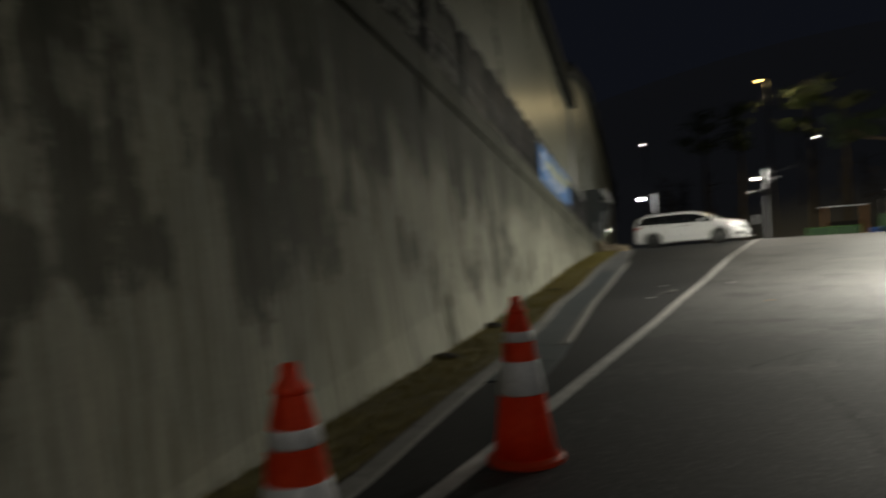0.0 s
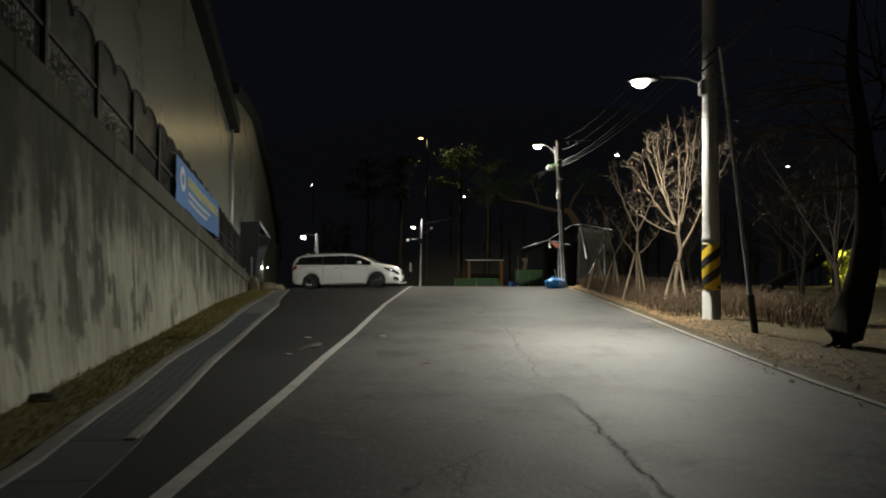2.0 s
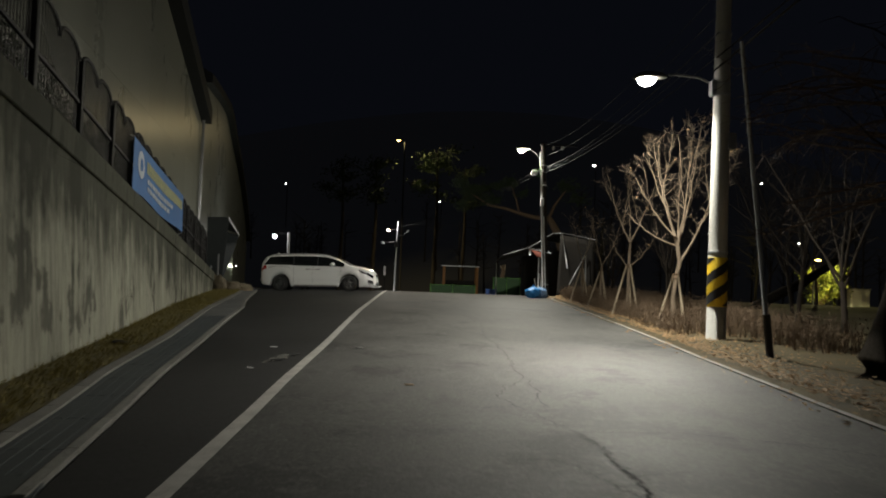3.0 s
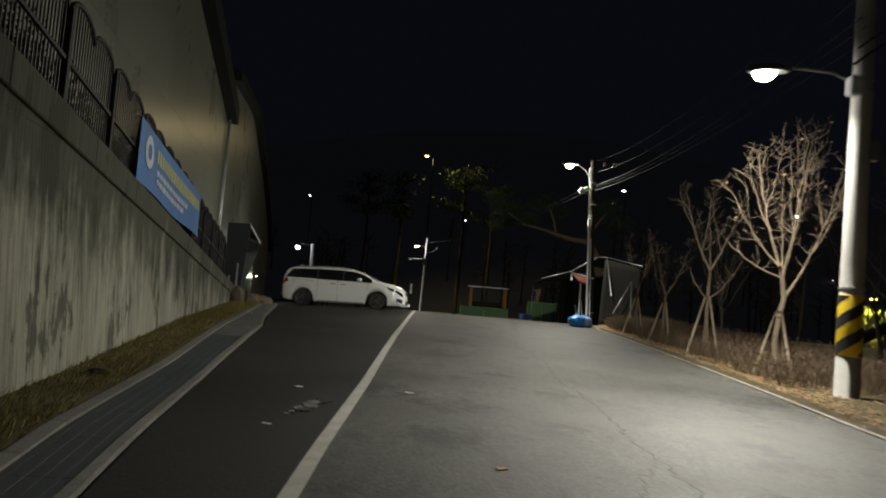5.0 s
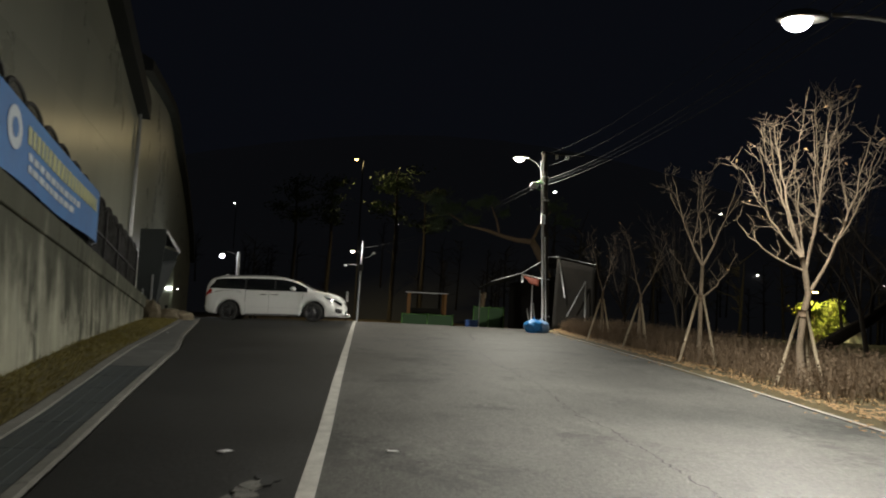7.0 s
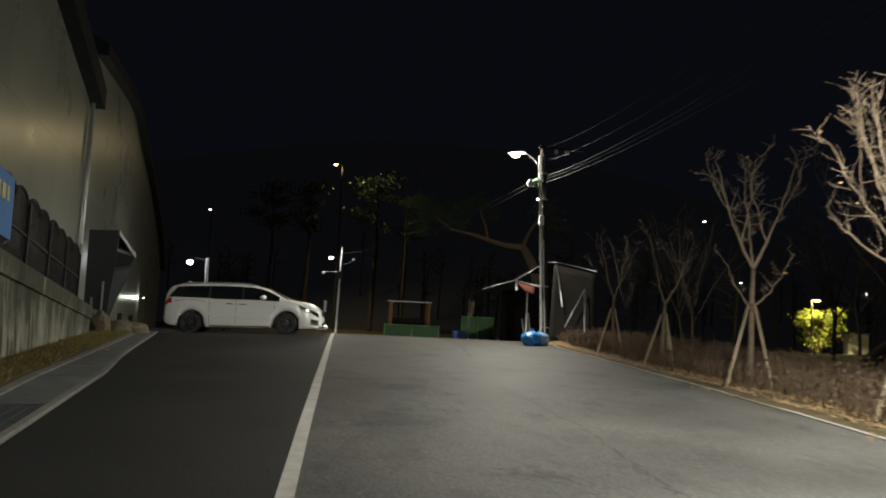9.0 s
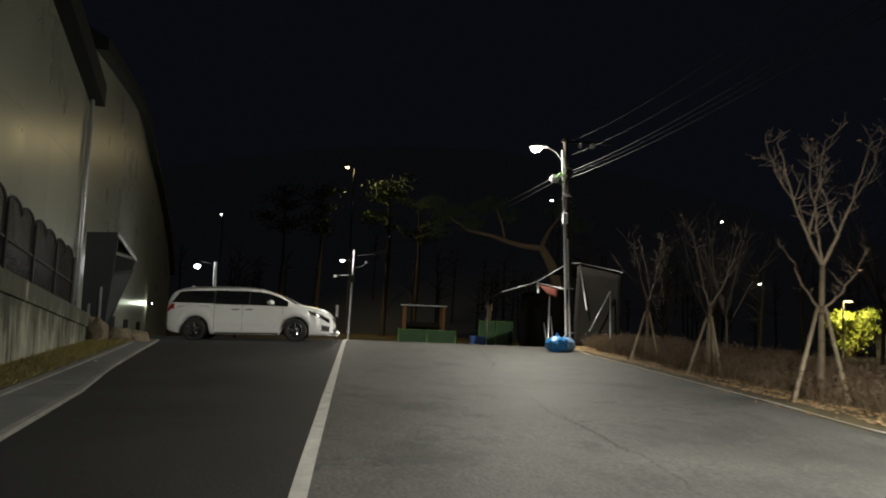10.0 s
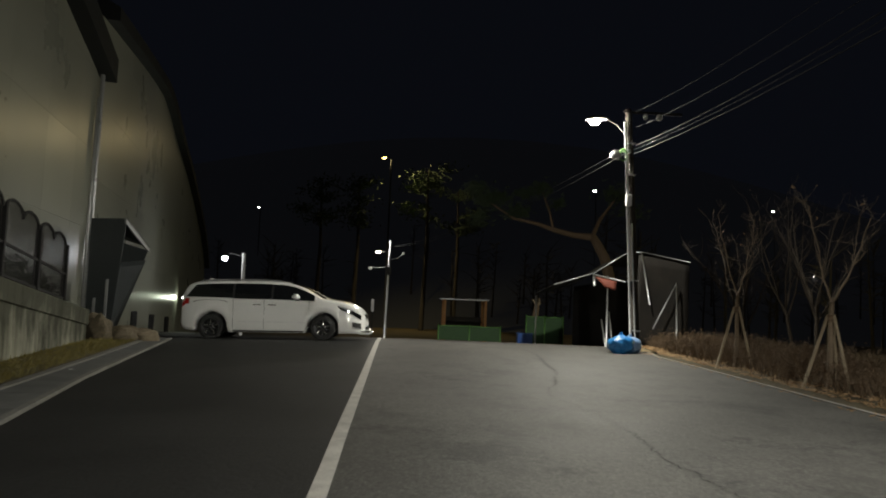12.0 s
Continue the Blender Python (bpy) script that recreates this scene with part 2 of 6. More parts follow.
BLACK = mat("warning_black", (0.010, 0.010, 0.010), (0.025, 0.025, 0.025), 6, 0.6, 0.1)
ORANGE = mat("cone_orange", (0.80, 0.06, 0.015), (0.95, 0.12, 0.03), 5, 0.5, 0.1, 30)
BAND = mat("reflective_band", (0.55, 0.55, 0.55), (0.78, 0.78, 0.77), 6, 0.35, 0.1, 30)
def thin_shell(m, share):
    """Lets part of the light through, as thin moulded plastic does."""
    n, l = m.node_tree.nodes, m.node_tree.links
    bsdf, out = n["Principled BSDF"], n["Material Output"]
    back, mix = n.new("ShaderNodeBsdfTranslucent"), n.new("ShaderNodeMixShader")
    l.new(bsdf.inputs["Base Color"].links[0].from_socket, back.inputs[0])
    mix.inputs[0].default_value = share
    l.new(bsdf.outputs[0], mix.inputs[1])
    l.new(back.outputs[0], mix.inputs[2])
    l.new(mix.outputs[0], out.inputs[0])


thin_shell(ORANGE, 0.5)
RUBBER = mat("rubber", (0.012, 0.012, 0.012), (0.03, 0.03, 0.03), 8, 0.75, 0.2)
CARPAINT = mat("white_car_paint", (0.78, 0.78, 0.77), (0.84, 0.84, 0.83), 1.5, 0.22, 0.0, 20, gloss=0.6)
CARGLASS = mat("tinted_glass", (0.006, 0.007, 0.008), (0.010, 0.011, 0.012), 2, 0.12, 0.0)
CHROME = mat("chrome", (0.62, 0.62, 0.62), (0.75, 0.75, 0.75), 3, 0.2, 0.0, metal=1.0)
ALLOY = mat("alloy", (0.05, 0.05, 0.053), (0.12, 0.12, 0.125), 6, 0.35, 0.0, metal=0.8)
PLASTIC = mat("black_plastic", (0.012, 0.012, 0.013), (0.025, 0.025, 0.026), 5, 0.5, 0.05)
TAIL = mat("tail_lamp_red", (0.30, 0.012, 0.010), (0.42, 0.02, 0.015), 4, 0.25, 0.0)
LENS = mat("clear_lens", (0.45, 0.46, 0.47), (0.6, 0.6, 0.6), 4, 0.12, 0.0)
BLUE = mat("banner_blue", (0.02, 0.13, 0.42), (0.05, 0.22, 0.56), 1.2, 0.6, 0.15, 20, stains=0.8)
CREAM = mat("banner_cream", (0.50, 0.52, 0.25), (0.62, 0.62, 0.33), 6, 0.6, 0.0)
PALE = mat("banner_pale", (0.50, 0.58, 0.68), (0.62, 0.68, 0.75), 6, 0.6, 0.0)
BAGBLUE = mat("bag_plastic", (0.01, 0.12, 0.38), (0.05, 0.27, 0.62), 9, 0.3, 0.6, 30)
WHITE = mat("white_plastic", (0.55, 0.55, 0.55), (0.75, 0.75, 0.75), 6, 0.45, 0.1)
GREEN = mat("green_mesh_sheet", (0.010, 0.038, 0.012), (0.032, 0.085, 0.024), 3, 0.7, 0.3, 30)
GREENTUBE = mat("green_paint", (0.06, 0.17, 0.04), (0.13, 0.28, 0.07), 6, 0.5, 0.1)
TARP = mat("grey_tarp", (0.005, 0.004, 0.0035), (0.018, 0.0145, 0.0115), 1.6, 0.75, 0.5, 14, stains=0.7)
REDTARP = mat("red_tarp", (0.10, 0.024, 0.016), (0.20, 0.055, 0.035), 3, 0.7, 0.3)
ORANGEWOOD = mat("orange_wood", (0.30, 0.14, 0.05), (0.50, 0.26, 0.10), 6, 0.7, 0.3)
HOOD = mat("grey_sheet_metal", (0.018, 0.023, 0.025), (0.038, 0.045, 0.048), 1.8, 0.5, 0.05, 30)
ROCK = mat("rock", (0.06, 0.048, 0.032), (0.22, 0.18, 0.12), 3, 0.9, 0.9, 25)
BUSHLEAF = mat("bush_leaf", (0.10, 0.13, 0.02), (0.25, 0.27, 0.05), 6, 0.6, 0.1)
ARM = mat("painted_arm", (0.06, 0.06, 0.06), (0.13, 0.13, 0.125), 6, 0.6, 0.1)
LIT = glow("lamp_lens", (1.0, 0.95, 0.86), 60)
LITWARM = glow("warm_lamp_lens", (1.0, 0.86, 0.62), 40)
LITYELLOW = glow("yellow_lamp_lens", (1.0, 0.66, 0.18), 9)
LITFAR = glow("far_lamp_lens", (1.0, 0.98, 0.9), 12)


# ---- building tools ----
def part(name, bm, material, parent=None, label="", smooth=False):
    """Links a bmesh as one mesh object under a thing or under a part."""
    me = bpy.data.meshes.new(name)
    bm.to_mesh(me)
    bm.free()
    return mesh_part(name, me, material, parent, label, smooth)


def mesh_part(name, me, material, parent=None, label="", smooth=False):
    if material is not None and not me.materials:
        me.materials.append(material)
    if smooth:
        me.polygons.foreach_set("use_smooth", [True] * len(me.polygons))
    ob = new(name, me)
    if parent is not None:
        ob.parent = parent
    if label:
        tagged(ob, label)
    return ob


def thing(name, label, category, place=(0, 0, 0), group="", kind="", turn=0.0):
    ob = tagged(new(name), label, category, group, kind)
    ob.matrix_world = pose(*place, 0, 0, turn)
    return ob


def box(size, centre=(0, 0, 0), bevel=0.0, m=None):
    bm = bmesh.new()
    bmesh.ops.create_cube(bm, size=1)
    bmesh.ops.scale(bm, vec=size, verts=bm.verts)
    bmesh.ops.translate(bm, vec=centre, verts=bm.verts)
    if bevel:
        bmesh.ops.bevel(bm, geom=bm.edges[:], offset=bevel, segments=2, affect="EDGES")
    if m is not None:
        bmesh.ops.transform(bm, matrix=m, verts=bm.verts)
    return bm


def tube_into(verts, faces, points, radii, sides=8, cap=True):
    """Adds a tapered tube along points to the lists."""
    pts = [Vector(p) for p in points]
    base = len(verts)
    up = Vector((0.31, 0.17, 0.93))
    for i, p in enumerate(pts):
        d = (pts[min(i + 1, len(pts) - 1)] - pts[max(i - 1, 0)]).normalized()
        a = d.cross(up)
        a = a.normalized() if a.length > 0.05 else d.cross(Vector((1, 0, 0))).normalized()
        b = d.cross(a)
        r = radii[i] if hasattr(radii, "__len__") else radii
        for k in range(sides):
            w = 2 * math.pi * k / sides
            verts.append(tuple(p + a * (r * math.cos(w)) + b * (r * math.sin(w))))
    for i in range(len(pts) - 1):
        for k in range(sides):
            q, s = base + i * sides, (k + 1) % sides
            faces.append((q + k, q + s, q + sides + s, q + sides + k))
    if cap:
        faces.append(tuple(base + k for k in range(sides)))
        faces.append(tuple(base + (len(pts) - 1) * sides + k for k in reversed(range(sides))))


def make_mesh(name, verts, faces):
    me = bpy.data.meshes.new(name)
    me.from_pydata(verts, [], faces)
    me.update()
    return me


def tube(name, points, radii, material, parent=None, sides=10, label=""):
    v, f = [], []
    tube_into(v, f, points, radii, sides)
    return mesh_part(name, make_mesh(name, v, f), material, parent, label, smooth=True)


def lathe(profile, sides=24):
    """A solid turned round z from (radius, height) pairs."""
    bm = bmesh.new()
    rings = []
    for r, z in profile:
        rings.append([bm.verts.new((r * math.cos(2 * math.pi * k / sides), r * math.sin(2 * math.pi * k / sides), z)) for k in range(sides)])
    for a, b in zip(rings, rings[1:]):
        for k in range(sides):
            bm.faces.new((a[k], a[(k + 1) % sides], b[(k + 1) % sides], b[k]))
    bm.faces.new(rings[0][::-1])
    bm.faces.new(rings[-1])
    return bm


def slab(points, depth, axis=1):
    """A flat outline (x, z) given thickness along y (axis 1), or (x, y) along z (axis 2)."""
    bm = bmesh.new()
    if axis == 1:
        near = [bm.verts.new((x, -depth / 2, z)) for x, z in points]
        far = [bm.verts.new((x, depth / 2, z)) for x, z in points]
    else:
        near = [bm.verts.new((x, y, 0)) for x, y in points]
        far = [bm.verts.new((x, y, depth)) for x, y in points]
    bm.faces.new(near)
    bm.faces.new(far[::-1])
    n = len(points)
    for i in range(n):
        bm.faces.new((near[i], far[i], far[(i + 1) % n], near[(i + 1) % n]))
    bmesh.ops.recalc_face_normals(bm, faces=bm.faces)
    return bm


# ---- lie of the land ----
LAND_Y = (-60, 4, 9, 16, 24, 30, 33, 45, 75, 110, 200)
LAND_Z = (0.30, 0.33, 0.40, 0.56, 0.60, 0.62, 0.60, 0.0, -1.3, -1.6, -1.6)


def land(x, y):
    """Height of the ground: the road climbs gently to a crest and falls away behind it."""
    z = float(np.interp(y, LAND_Y, LAND_Z))
    if x < -1:
        z -= 0.02 * min(-1 - x, 6)
    return z


def wall_x(y):
    return -2.83 - 0.19 * y


def top_z(y):
    return 3.37 - 0.10 * (y - 6.2)


def kerb_x(y):
    return float(np.interp(y, (-12, -0.4, 1, 6, 12, 16.5, 20, 28, 31), (-1.0, -1.22, -1.44, -2.41, -3.39, -4.08, -4.87, -6.4, -7.0)))


def soil_x(y):
    return float(np.interp(y, (-12, -5, -3, -2.1, -0.6, 1, 2.1, 4.2, 6, 10, 14.8, 23.7, 31), (-1.0, -1.08, -1.32, -1.49, -1.76, -2.0, -2.26, -2.68, -3.08, -3.72, -4.62, -6.2, -7.6)))


def verge_z(x, y):
    """Height of the rough ground beside the kerb."""
    return land(x, y) + 0.05 + 0.05 * noise.noise((x * 0.7, y * 0.7, 0))


def line_x(y):
    return float(np.interp(y, (-30, -3, -0.8, 1, 5.8, 9.5, 12.7, 15, 19, 30, 45), (-0.7, -0.84, -0.875, -0.915, -1.04, -1.07, -1.12, -1.145, -1.20, -1.36, -1.48)))


def right_x(y):
    return float(np.interp(y, (-30, 5, 11, 16, 20, 28, 33, 45), (3.6, 4.48, 4.75, 4.9, 5.15, 5.7, 6.6, 9.0)))


def ribbon(name, left, right, y0, y1, step, lift, material, parent=None, across=1, label="", edge=0.0):
    """A strip of ground between two lines of the plan, with rounded-down edges of the depth given."""
    ys = np.arange(y0, y1 + step * 0.5, step)
    v, f = [], []
    cols = across + 1
    for y in ys:
        a, b = left(y), right(y)
        xs = [a + (b - a) * k / across for k in range(cols)]
        row = [(x, y, land(x, y) + lift) for x in xs]
        if edge:
            row = [(a, y, land(a, y) + lift - edge)] + row + [(b, y, land(b, y) + lift - edge)]
        v += row
        w = len(row)
    for i in range(len(ys) - 1):
        for k in range(w - 1):
            q = i * w + k
            f.append((q, q + 1, q + w + 1, q + w))
    return mesh_part(name, make_mesh(name, v, f), material, parent, label)


# ground: one sheet to the horizon
gx = sorted({*np.round(np.arange(-24, 30, 0.75), 2), -600, -300, -150, -90, -60, -40, -30, 36, 45, 60, 90, 150, 300, 600})
gy = sorted({*np.round(np.arange(-14, 48, 0.75), 2), -600, -300, -120, -60, -30, -20, 52, 57, 63, 70, 80, 95, 110, 125, 140, 160, 200, 300, 600})
hill = lambda x, y: max(0.0, y - 112) * 0.42 * (0.7 + 0.3 * math.sin(x * 0.013 + 1.2)) if y < 260 else 62 * (0.7 + 0.3 * math.sin(x * 0.013 + 1.2))
gv = []
for y in gy:
    for x in gx:
        z = land(x, y) - 0.05
        if x > right_x(y) + 0.3 and y < 45:
            z += 0.10 + 0.05 * noise.noise((x * 0.7, y * 0.7, 0))
        if x < soil_x(y) + 0.2:
            z += 0.02
        gv.append((x, y, z))
gf = [(j * len(gx) + i, j * len(gx) + i + 1, (j + 1) * len(gx) + i + 1, (j + 1) * len(gx) + i) for j in range(len(gy) - 1) for i in range(len(gx) - 1)]

# wooded hill in the distance, with emission added to match the night sky's brightness
HILL_GLOW = mat("night_hill", (0.012, 0.013, 0.012), (0.03, 0.032, 0.028), 0.05, 0.95, 0.0)
HILL_GLOW.node_tree.nodes["Principled BSDF"].inputs["Emission Color"].default_value = (0.62, 0.66, 0.80, 1)
HILL_GLOW.node_tree.nodes["Principled BSDF"].inputs["Emission Strength"].default_value = 0.0030
hx, hy = list(range(-700, 701, 20)), [112, 118, 126, 135, 150, 170, 200, 230, 260, 300, 400, 600]
hv = [(x, y, land(x, y) - 0.1 + hill(x, y)) for y in hy for x in hx]
hf = [(j * len(hx) + i, j * len(hx) + i + 1, (j + 1) * len(hx) + i + 1, (j + 1) * len(hx) + i) for j in range(len(hy) - 1) for i in range(len(hx) - 1)]
tagged(mesh_part("backdrop", make_mesh("backdrop", hv, hf), HILL_GLOW, smooth=True), "dark wooded hill with a faint added glow", "hill", kind="structure")
ground = tagged(mesh_part("ground", make_mesh("ground", gv, gf), SOIL, smooth=True), "brown soil with dry grass and dead leaves", "ground", kind="structure")

road = tagged(ribbon("road", line_x, lambda y: right_x(y) + 0.02, -60, 75, 0.5, 0.0, ASPHALT, across=8), "worn grey asphalt road with long cracks", "road", kind="structure")
tagged(ribbon("road_lane", lambda y: soil_x(y) + 0.05 if y < -0.4 else kerb_x(y) if y < 31 else -14.0, line_x, -60, 75, 0.5, 0.001, ASPHALT_NEW, across=8), "darker asphalt lane beside the drain", "road", kind="structure")
tagged(ribbon("line_marking", lambda y: line_x(y) - 0.058, lambda y: line_x(y) + 0.058, -40, 33, 0.5, 0.006, PAINT, edge=0.004), "worn white painted road line", "marking", kind="structure")
tagged(ribbon("road_patch", lambda y: line_x(y) + 0.06, lambda y: 1.72 + 0.10 * noise.noise((0, y * 1.7, 5)), -30, 3.6, 0.3, 0.003, ASPHALT_MID, across=4), "darker repaired stretch of asphalt", "road", kind="structure")


def strip_pieces(name, left, right, y0, y1, length, gap, lift, depth, material, parent):
    """Separate slabs laid end to end between two lines of the plan."""
    y = y0
    while y < y1:
        a, b = y + gap / 2, min(y + length, y1) - gap / 2
        bm = bmesh.new()
        lo, hi = [], []
        for q, f in ((a, left), (a, right), (b, right), (b, left)):
            x = f(q)
            lo.append(bm.verts.new((x, q, land(x, q) + lift - depth)))
            hi.append(bm.verts.new((x, q, land(x, q) + lift)))
        bm.faces.new(hi)
        for i in range(4):
            bm.faces.new((lo[i], lo[(i + 1) % 4], hi[(i + 1) % 4], hi[i]))
        part(name, bm, material, parent)
        y += length


# cracks in the old asphalt
def crack(points, width, seed):
    rng = random.Random(seed)
    fine = []
    for (x0, y0), (x1, y1) in zip(points, points[1:]):
        n = max(2, int(math.hypot(x1 - x0, y1 - y0) / 0.045))
        fine += [(x0 + (x1 - x0) * k / n + rng.uniform(-0.034, 0.034) + 0.05 * noise.noise((y0 + k * 0.11, x0, seed)), y0 + (y1 - y0) * k / n + rng.uniform(-0.02, 0.02)) for k in range(n)]
    v, f = [], []
    for i, (x, y) in enumerate(fine):
        w = width * rng.uniform(0.25, 1.0) * (1.9 if rng.random() < 0.14 else 1.0)
        dx, dy = fine[min(i + 1, len(fine) - 1)][0] - fine[max(i - 1, 0)][0], fine[min(i + 1, len(fine) - 1)][1] - fine[max(i - 1, 0)][1]
        s = math.hypot(dx, dy) or 1
        px, py = -dy / s * w / 2, dx / s * w / 2
        v += [(x - px, y - py, land(x, y) + 0.004), (x + px, y + py, land(x, y) + 0.004)]
    f = [(2 * i, 2 * i + 1, 2 * i + 3, 2 * i + 2) for i in range(len(fine) - 1)]
    mesh_part("crack", make_mesh("crack", v, f), CRACK, road, "dark crack in the asphalt")


crack([(1.82, -3.5), (1.80, 0.0), (1.78, 1.0), (1.75, 1.7), (1.765, 2.95), (1.68, 3.57)], 0.026, 1)
crack([(1.68, 3.57), (1.45, 4.3), (1.16, 5.1), (1.4, 5.8), (1.6, 6.2)], 0.014, 9)
crack([(1.62, 4.6), (1.63, 5.8), (1.6, 7.2), (1.65, 8.35), (1.66, 9.8), (1.55, 10.6)], 0.017, 2)
crack([(1.52, 10.5), (1.56, 11.35), (1.6, 12.0), (1.66, 13.0), (1.42, 15.7), (1.48, 16.4), (1.5, 17.4), (1.26, 19.5), (1.9, 22.0)], 0.011, 3)
crack([(1.68, 3.6), (2.5, 3.69), (3.0, 3.55), (3.43, 3.34), (4.1, 2.95)], 0.017, 4)
crack([(0.35, 0.35), (0.54, 0.72), (0.86, 1.3), (1.02, 1.37)], 0.030, 5)
crack([(1.2, -2.0), (0.9, -0.6), (0.7, 0.5), (0.86, 1.3)], 0.016, 6)
crack([(2.5, 30.0), (2.53, 27.3), (1.98, 22.2)], 0.022, 7)
crack([(1.74, 1.75), (1.5, 2.4), (1.32, 2.67), (0.9, 2.75)], 0.016, 8)
crack([(1.9, 0.9), (2.3, 1.15), (2.9, 0.95), (3.3, 1.3)], 0.012, 10)
crack([(1.76, 2.3), (2.2, 2.5), (2.6, 2.35)], 0.012, 11)
# a broken patch beside the line, and paper scraps
RUBBLE = mat("bare_aggregate", (0.05, 0.05, 0.046), (0.22, 0.21, 0.19), 9, 0.9, 0.9, 30, stains=0.5)
rng = random.Random(21)
for k in range(22):
    u = (k + 0.5) / 22
    dark = k % 4 == 1 or u > 0.86
    x, y, r = -1.52 + 0.20 * u + rng.uniform(-0.035, 0.035) * (1.6 if dark else 1), 7.0 + 0.9 * u, rng.uniform(0.045, 0.095) * (0.7 if u < 0.2 else 1)
    bm = slab([(r * 0.75 * math.cos(a) * rng.uniform(0.6, 1.2), r * 1.25 * math.sin(a) * rng.uniform(0.6, 1.2)) for a in [j * math.pi / 5 for j in range(10)]], rng.uniform(0.004, 0.013), 2)
    bm.transform(pose(x, y, land(x, y) + 0.001, 0, 0, rng.uniform(-30, 30)))
    part("rubble", bm, CRACK if dark else RUBBLE, road, "" if dark else "loose pale fragment of a broken patch")
for i, (x, y, s, a) in enumerate(((-0.5, 8.7, 0.05, 20), (-1.75, 8.6, 0.06, 60), (-5.5, 21.1, 0.08, 0), (0.3, 5.6, 0.05, 40), (-1.6, 6.5, 0.04, 0))):
    scrap = box((s * 2, s, 0.006), (0, 0, 0.006), 0.002)
    scrap.transform(pose(x, y, land(x, y) + 0.002, 3, 4, a))
    tagged(part("paper_scrap", scrap, WHITE if i != 3 else LEAF), "small pale scrap of litter on the asphalt", "litter", "scraps on the road")

# drain beside the lane: covers, pale kerb, soil kerb
drain = thing("drain_channel", "dark ribbed drain covers between pale kerbs", "drain", kind="structure")
strip_pieces("drain_cover", lambda y: soil_x(y) + 0.06, lambda y: kerb_x(y) - (0.12 if y > 1.7 else 0.0), -0.4, 13.6, 1.0, 0.012, 0.012, 0.06, GRATE, drain)
strip_pieces("drain_slab", lambda y: soil_x(y) + 0.06, lambda y: kerb_x(y) - 0.12, 13.6, 30, 1.2, 0.012, 0.014, 0.06, SLAB, drain)
for k in range(1, 6):
    f = k / 6
    ribbon("rib", lambda y, f=f: soil_x(y) * f + kerb_x(y) * (1 - f) - 0.015, lambda y, f=f: soil_x(y) * f + kerb_x(y) * (1 - f) + 0.015, 2.0, 13.4, 0.5, 0.016, GRATE, drain, edge=0.004)
strip_pieces("kerb_stone", lambda y: kerb_x(y) - 0.115, lambda y: kerb_x(y) - 0.035, 1.6, 30, 1.0, 0.01, 0.026, 0.12, KERB_OLD, drain)
strip_pieces("edge_stone", lambda y: soil_x(y) - 0.07, lambda y: soil_x(y) + 0.06, -12, 29, 1.0, 0.01, 0.035, 0.12, KERB_OLD, drain)
right_kerb = thing("road_kerb", "pale concrete kerb edging the verge", "kerb", kind="structure")
strip_pieces("kerb_stone", lambda y: right_x(y), lambda y: right_x(y) + 0.085, -12, 33, 1.0, 0.012, 0.016, 0.16, KERB, right_kerb)
tagged(ribbon("soil_strip", lambda y: wall_x(y) - 0.05, lambda y: soil_x(y) - 0.07, -14, 28.5, 0.4, 0.045, STRIP, across=4), "strip of soil with dry yellow grass", "soil", kind="structure")

# ---- retaining wall ----
NX, NY = 0.9824, 0.1867


def batter(y, z):
    """The wall's foot stands forward on its lower stretch."""
    return 0.14 * max(0.0, 1.86 - z) * float(np.interp(y, (3.0, 9.0), (1.0, 0.0)))


def on_wall(y, z, out=0.0):
    o = out + batter(y, z)
    return Vector((wall_x(y) + o * NX, y + o * NY, z))


def hexa(bm, ya, yb, zfun0, zfun1, out0, out1, chamfer=0.012):
    c = chamfer
    back = [on_wall(ya, zfun0(ya), out0), on_wall(yb, zfun0(yb), out0), on_wall(yb, zfun1(yb), out0), on_wall(ya, zfun1(ya), out0)]
    mid = [on_wall(ya, zfun0(ya), out1 - c), on_wall(yb, zfun0(yb), out1 - c), on_wall(yb, zfun1(yb), out1 - c), on_wall(ya, zfun1(ya), out1 - c)]
    front = [on_wall(ya + c, zfun0(ya) + c, out1), on_wall(yb - c, zfun0(yb) + c, out1), on_wall(yb - c, zfun1(yb) - c, out1), on_wall(ya + c, zfun1(ya) - c, out1)]
    rings = [[bm.verts.new(p) for p in ring] for ring in (back, mid, front)]
    for a, b in zip(rings, rings[1:]):
        for i in range(4):
            bm.faces.new((a[i], a[(i + 1) % 4], b[(i + 1) % 4], b[i]))
    bm.faces.new(rings[2])
    bm.faces.new(rings[0][::-1])
    bmesh.ops.recalc_face_normals(bm, faces=bm.faces)


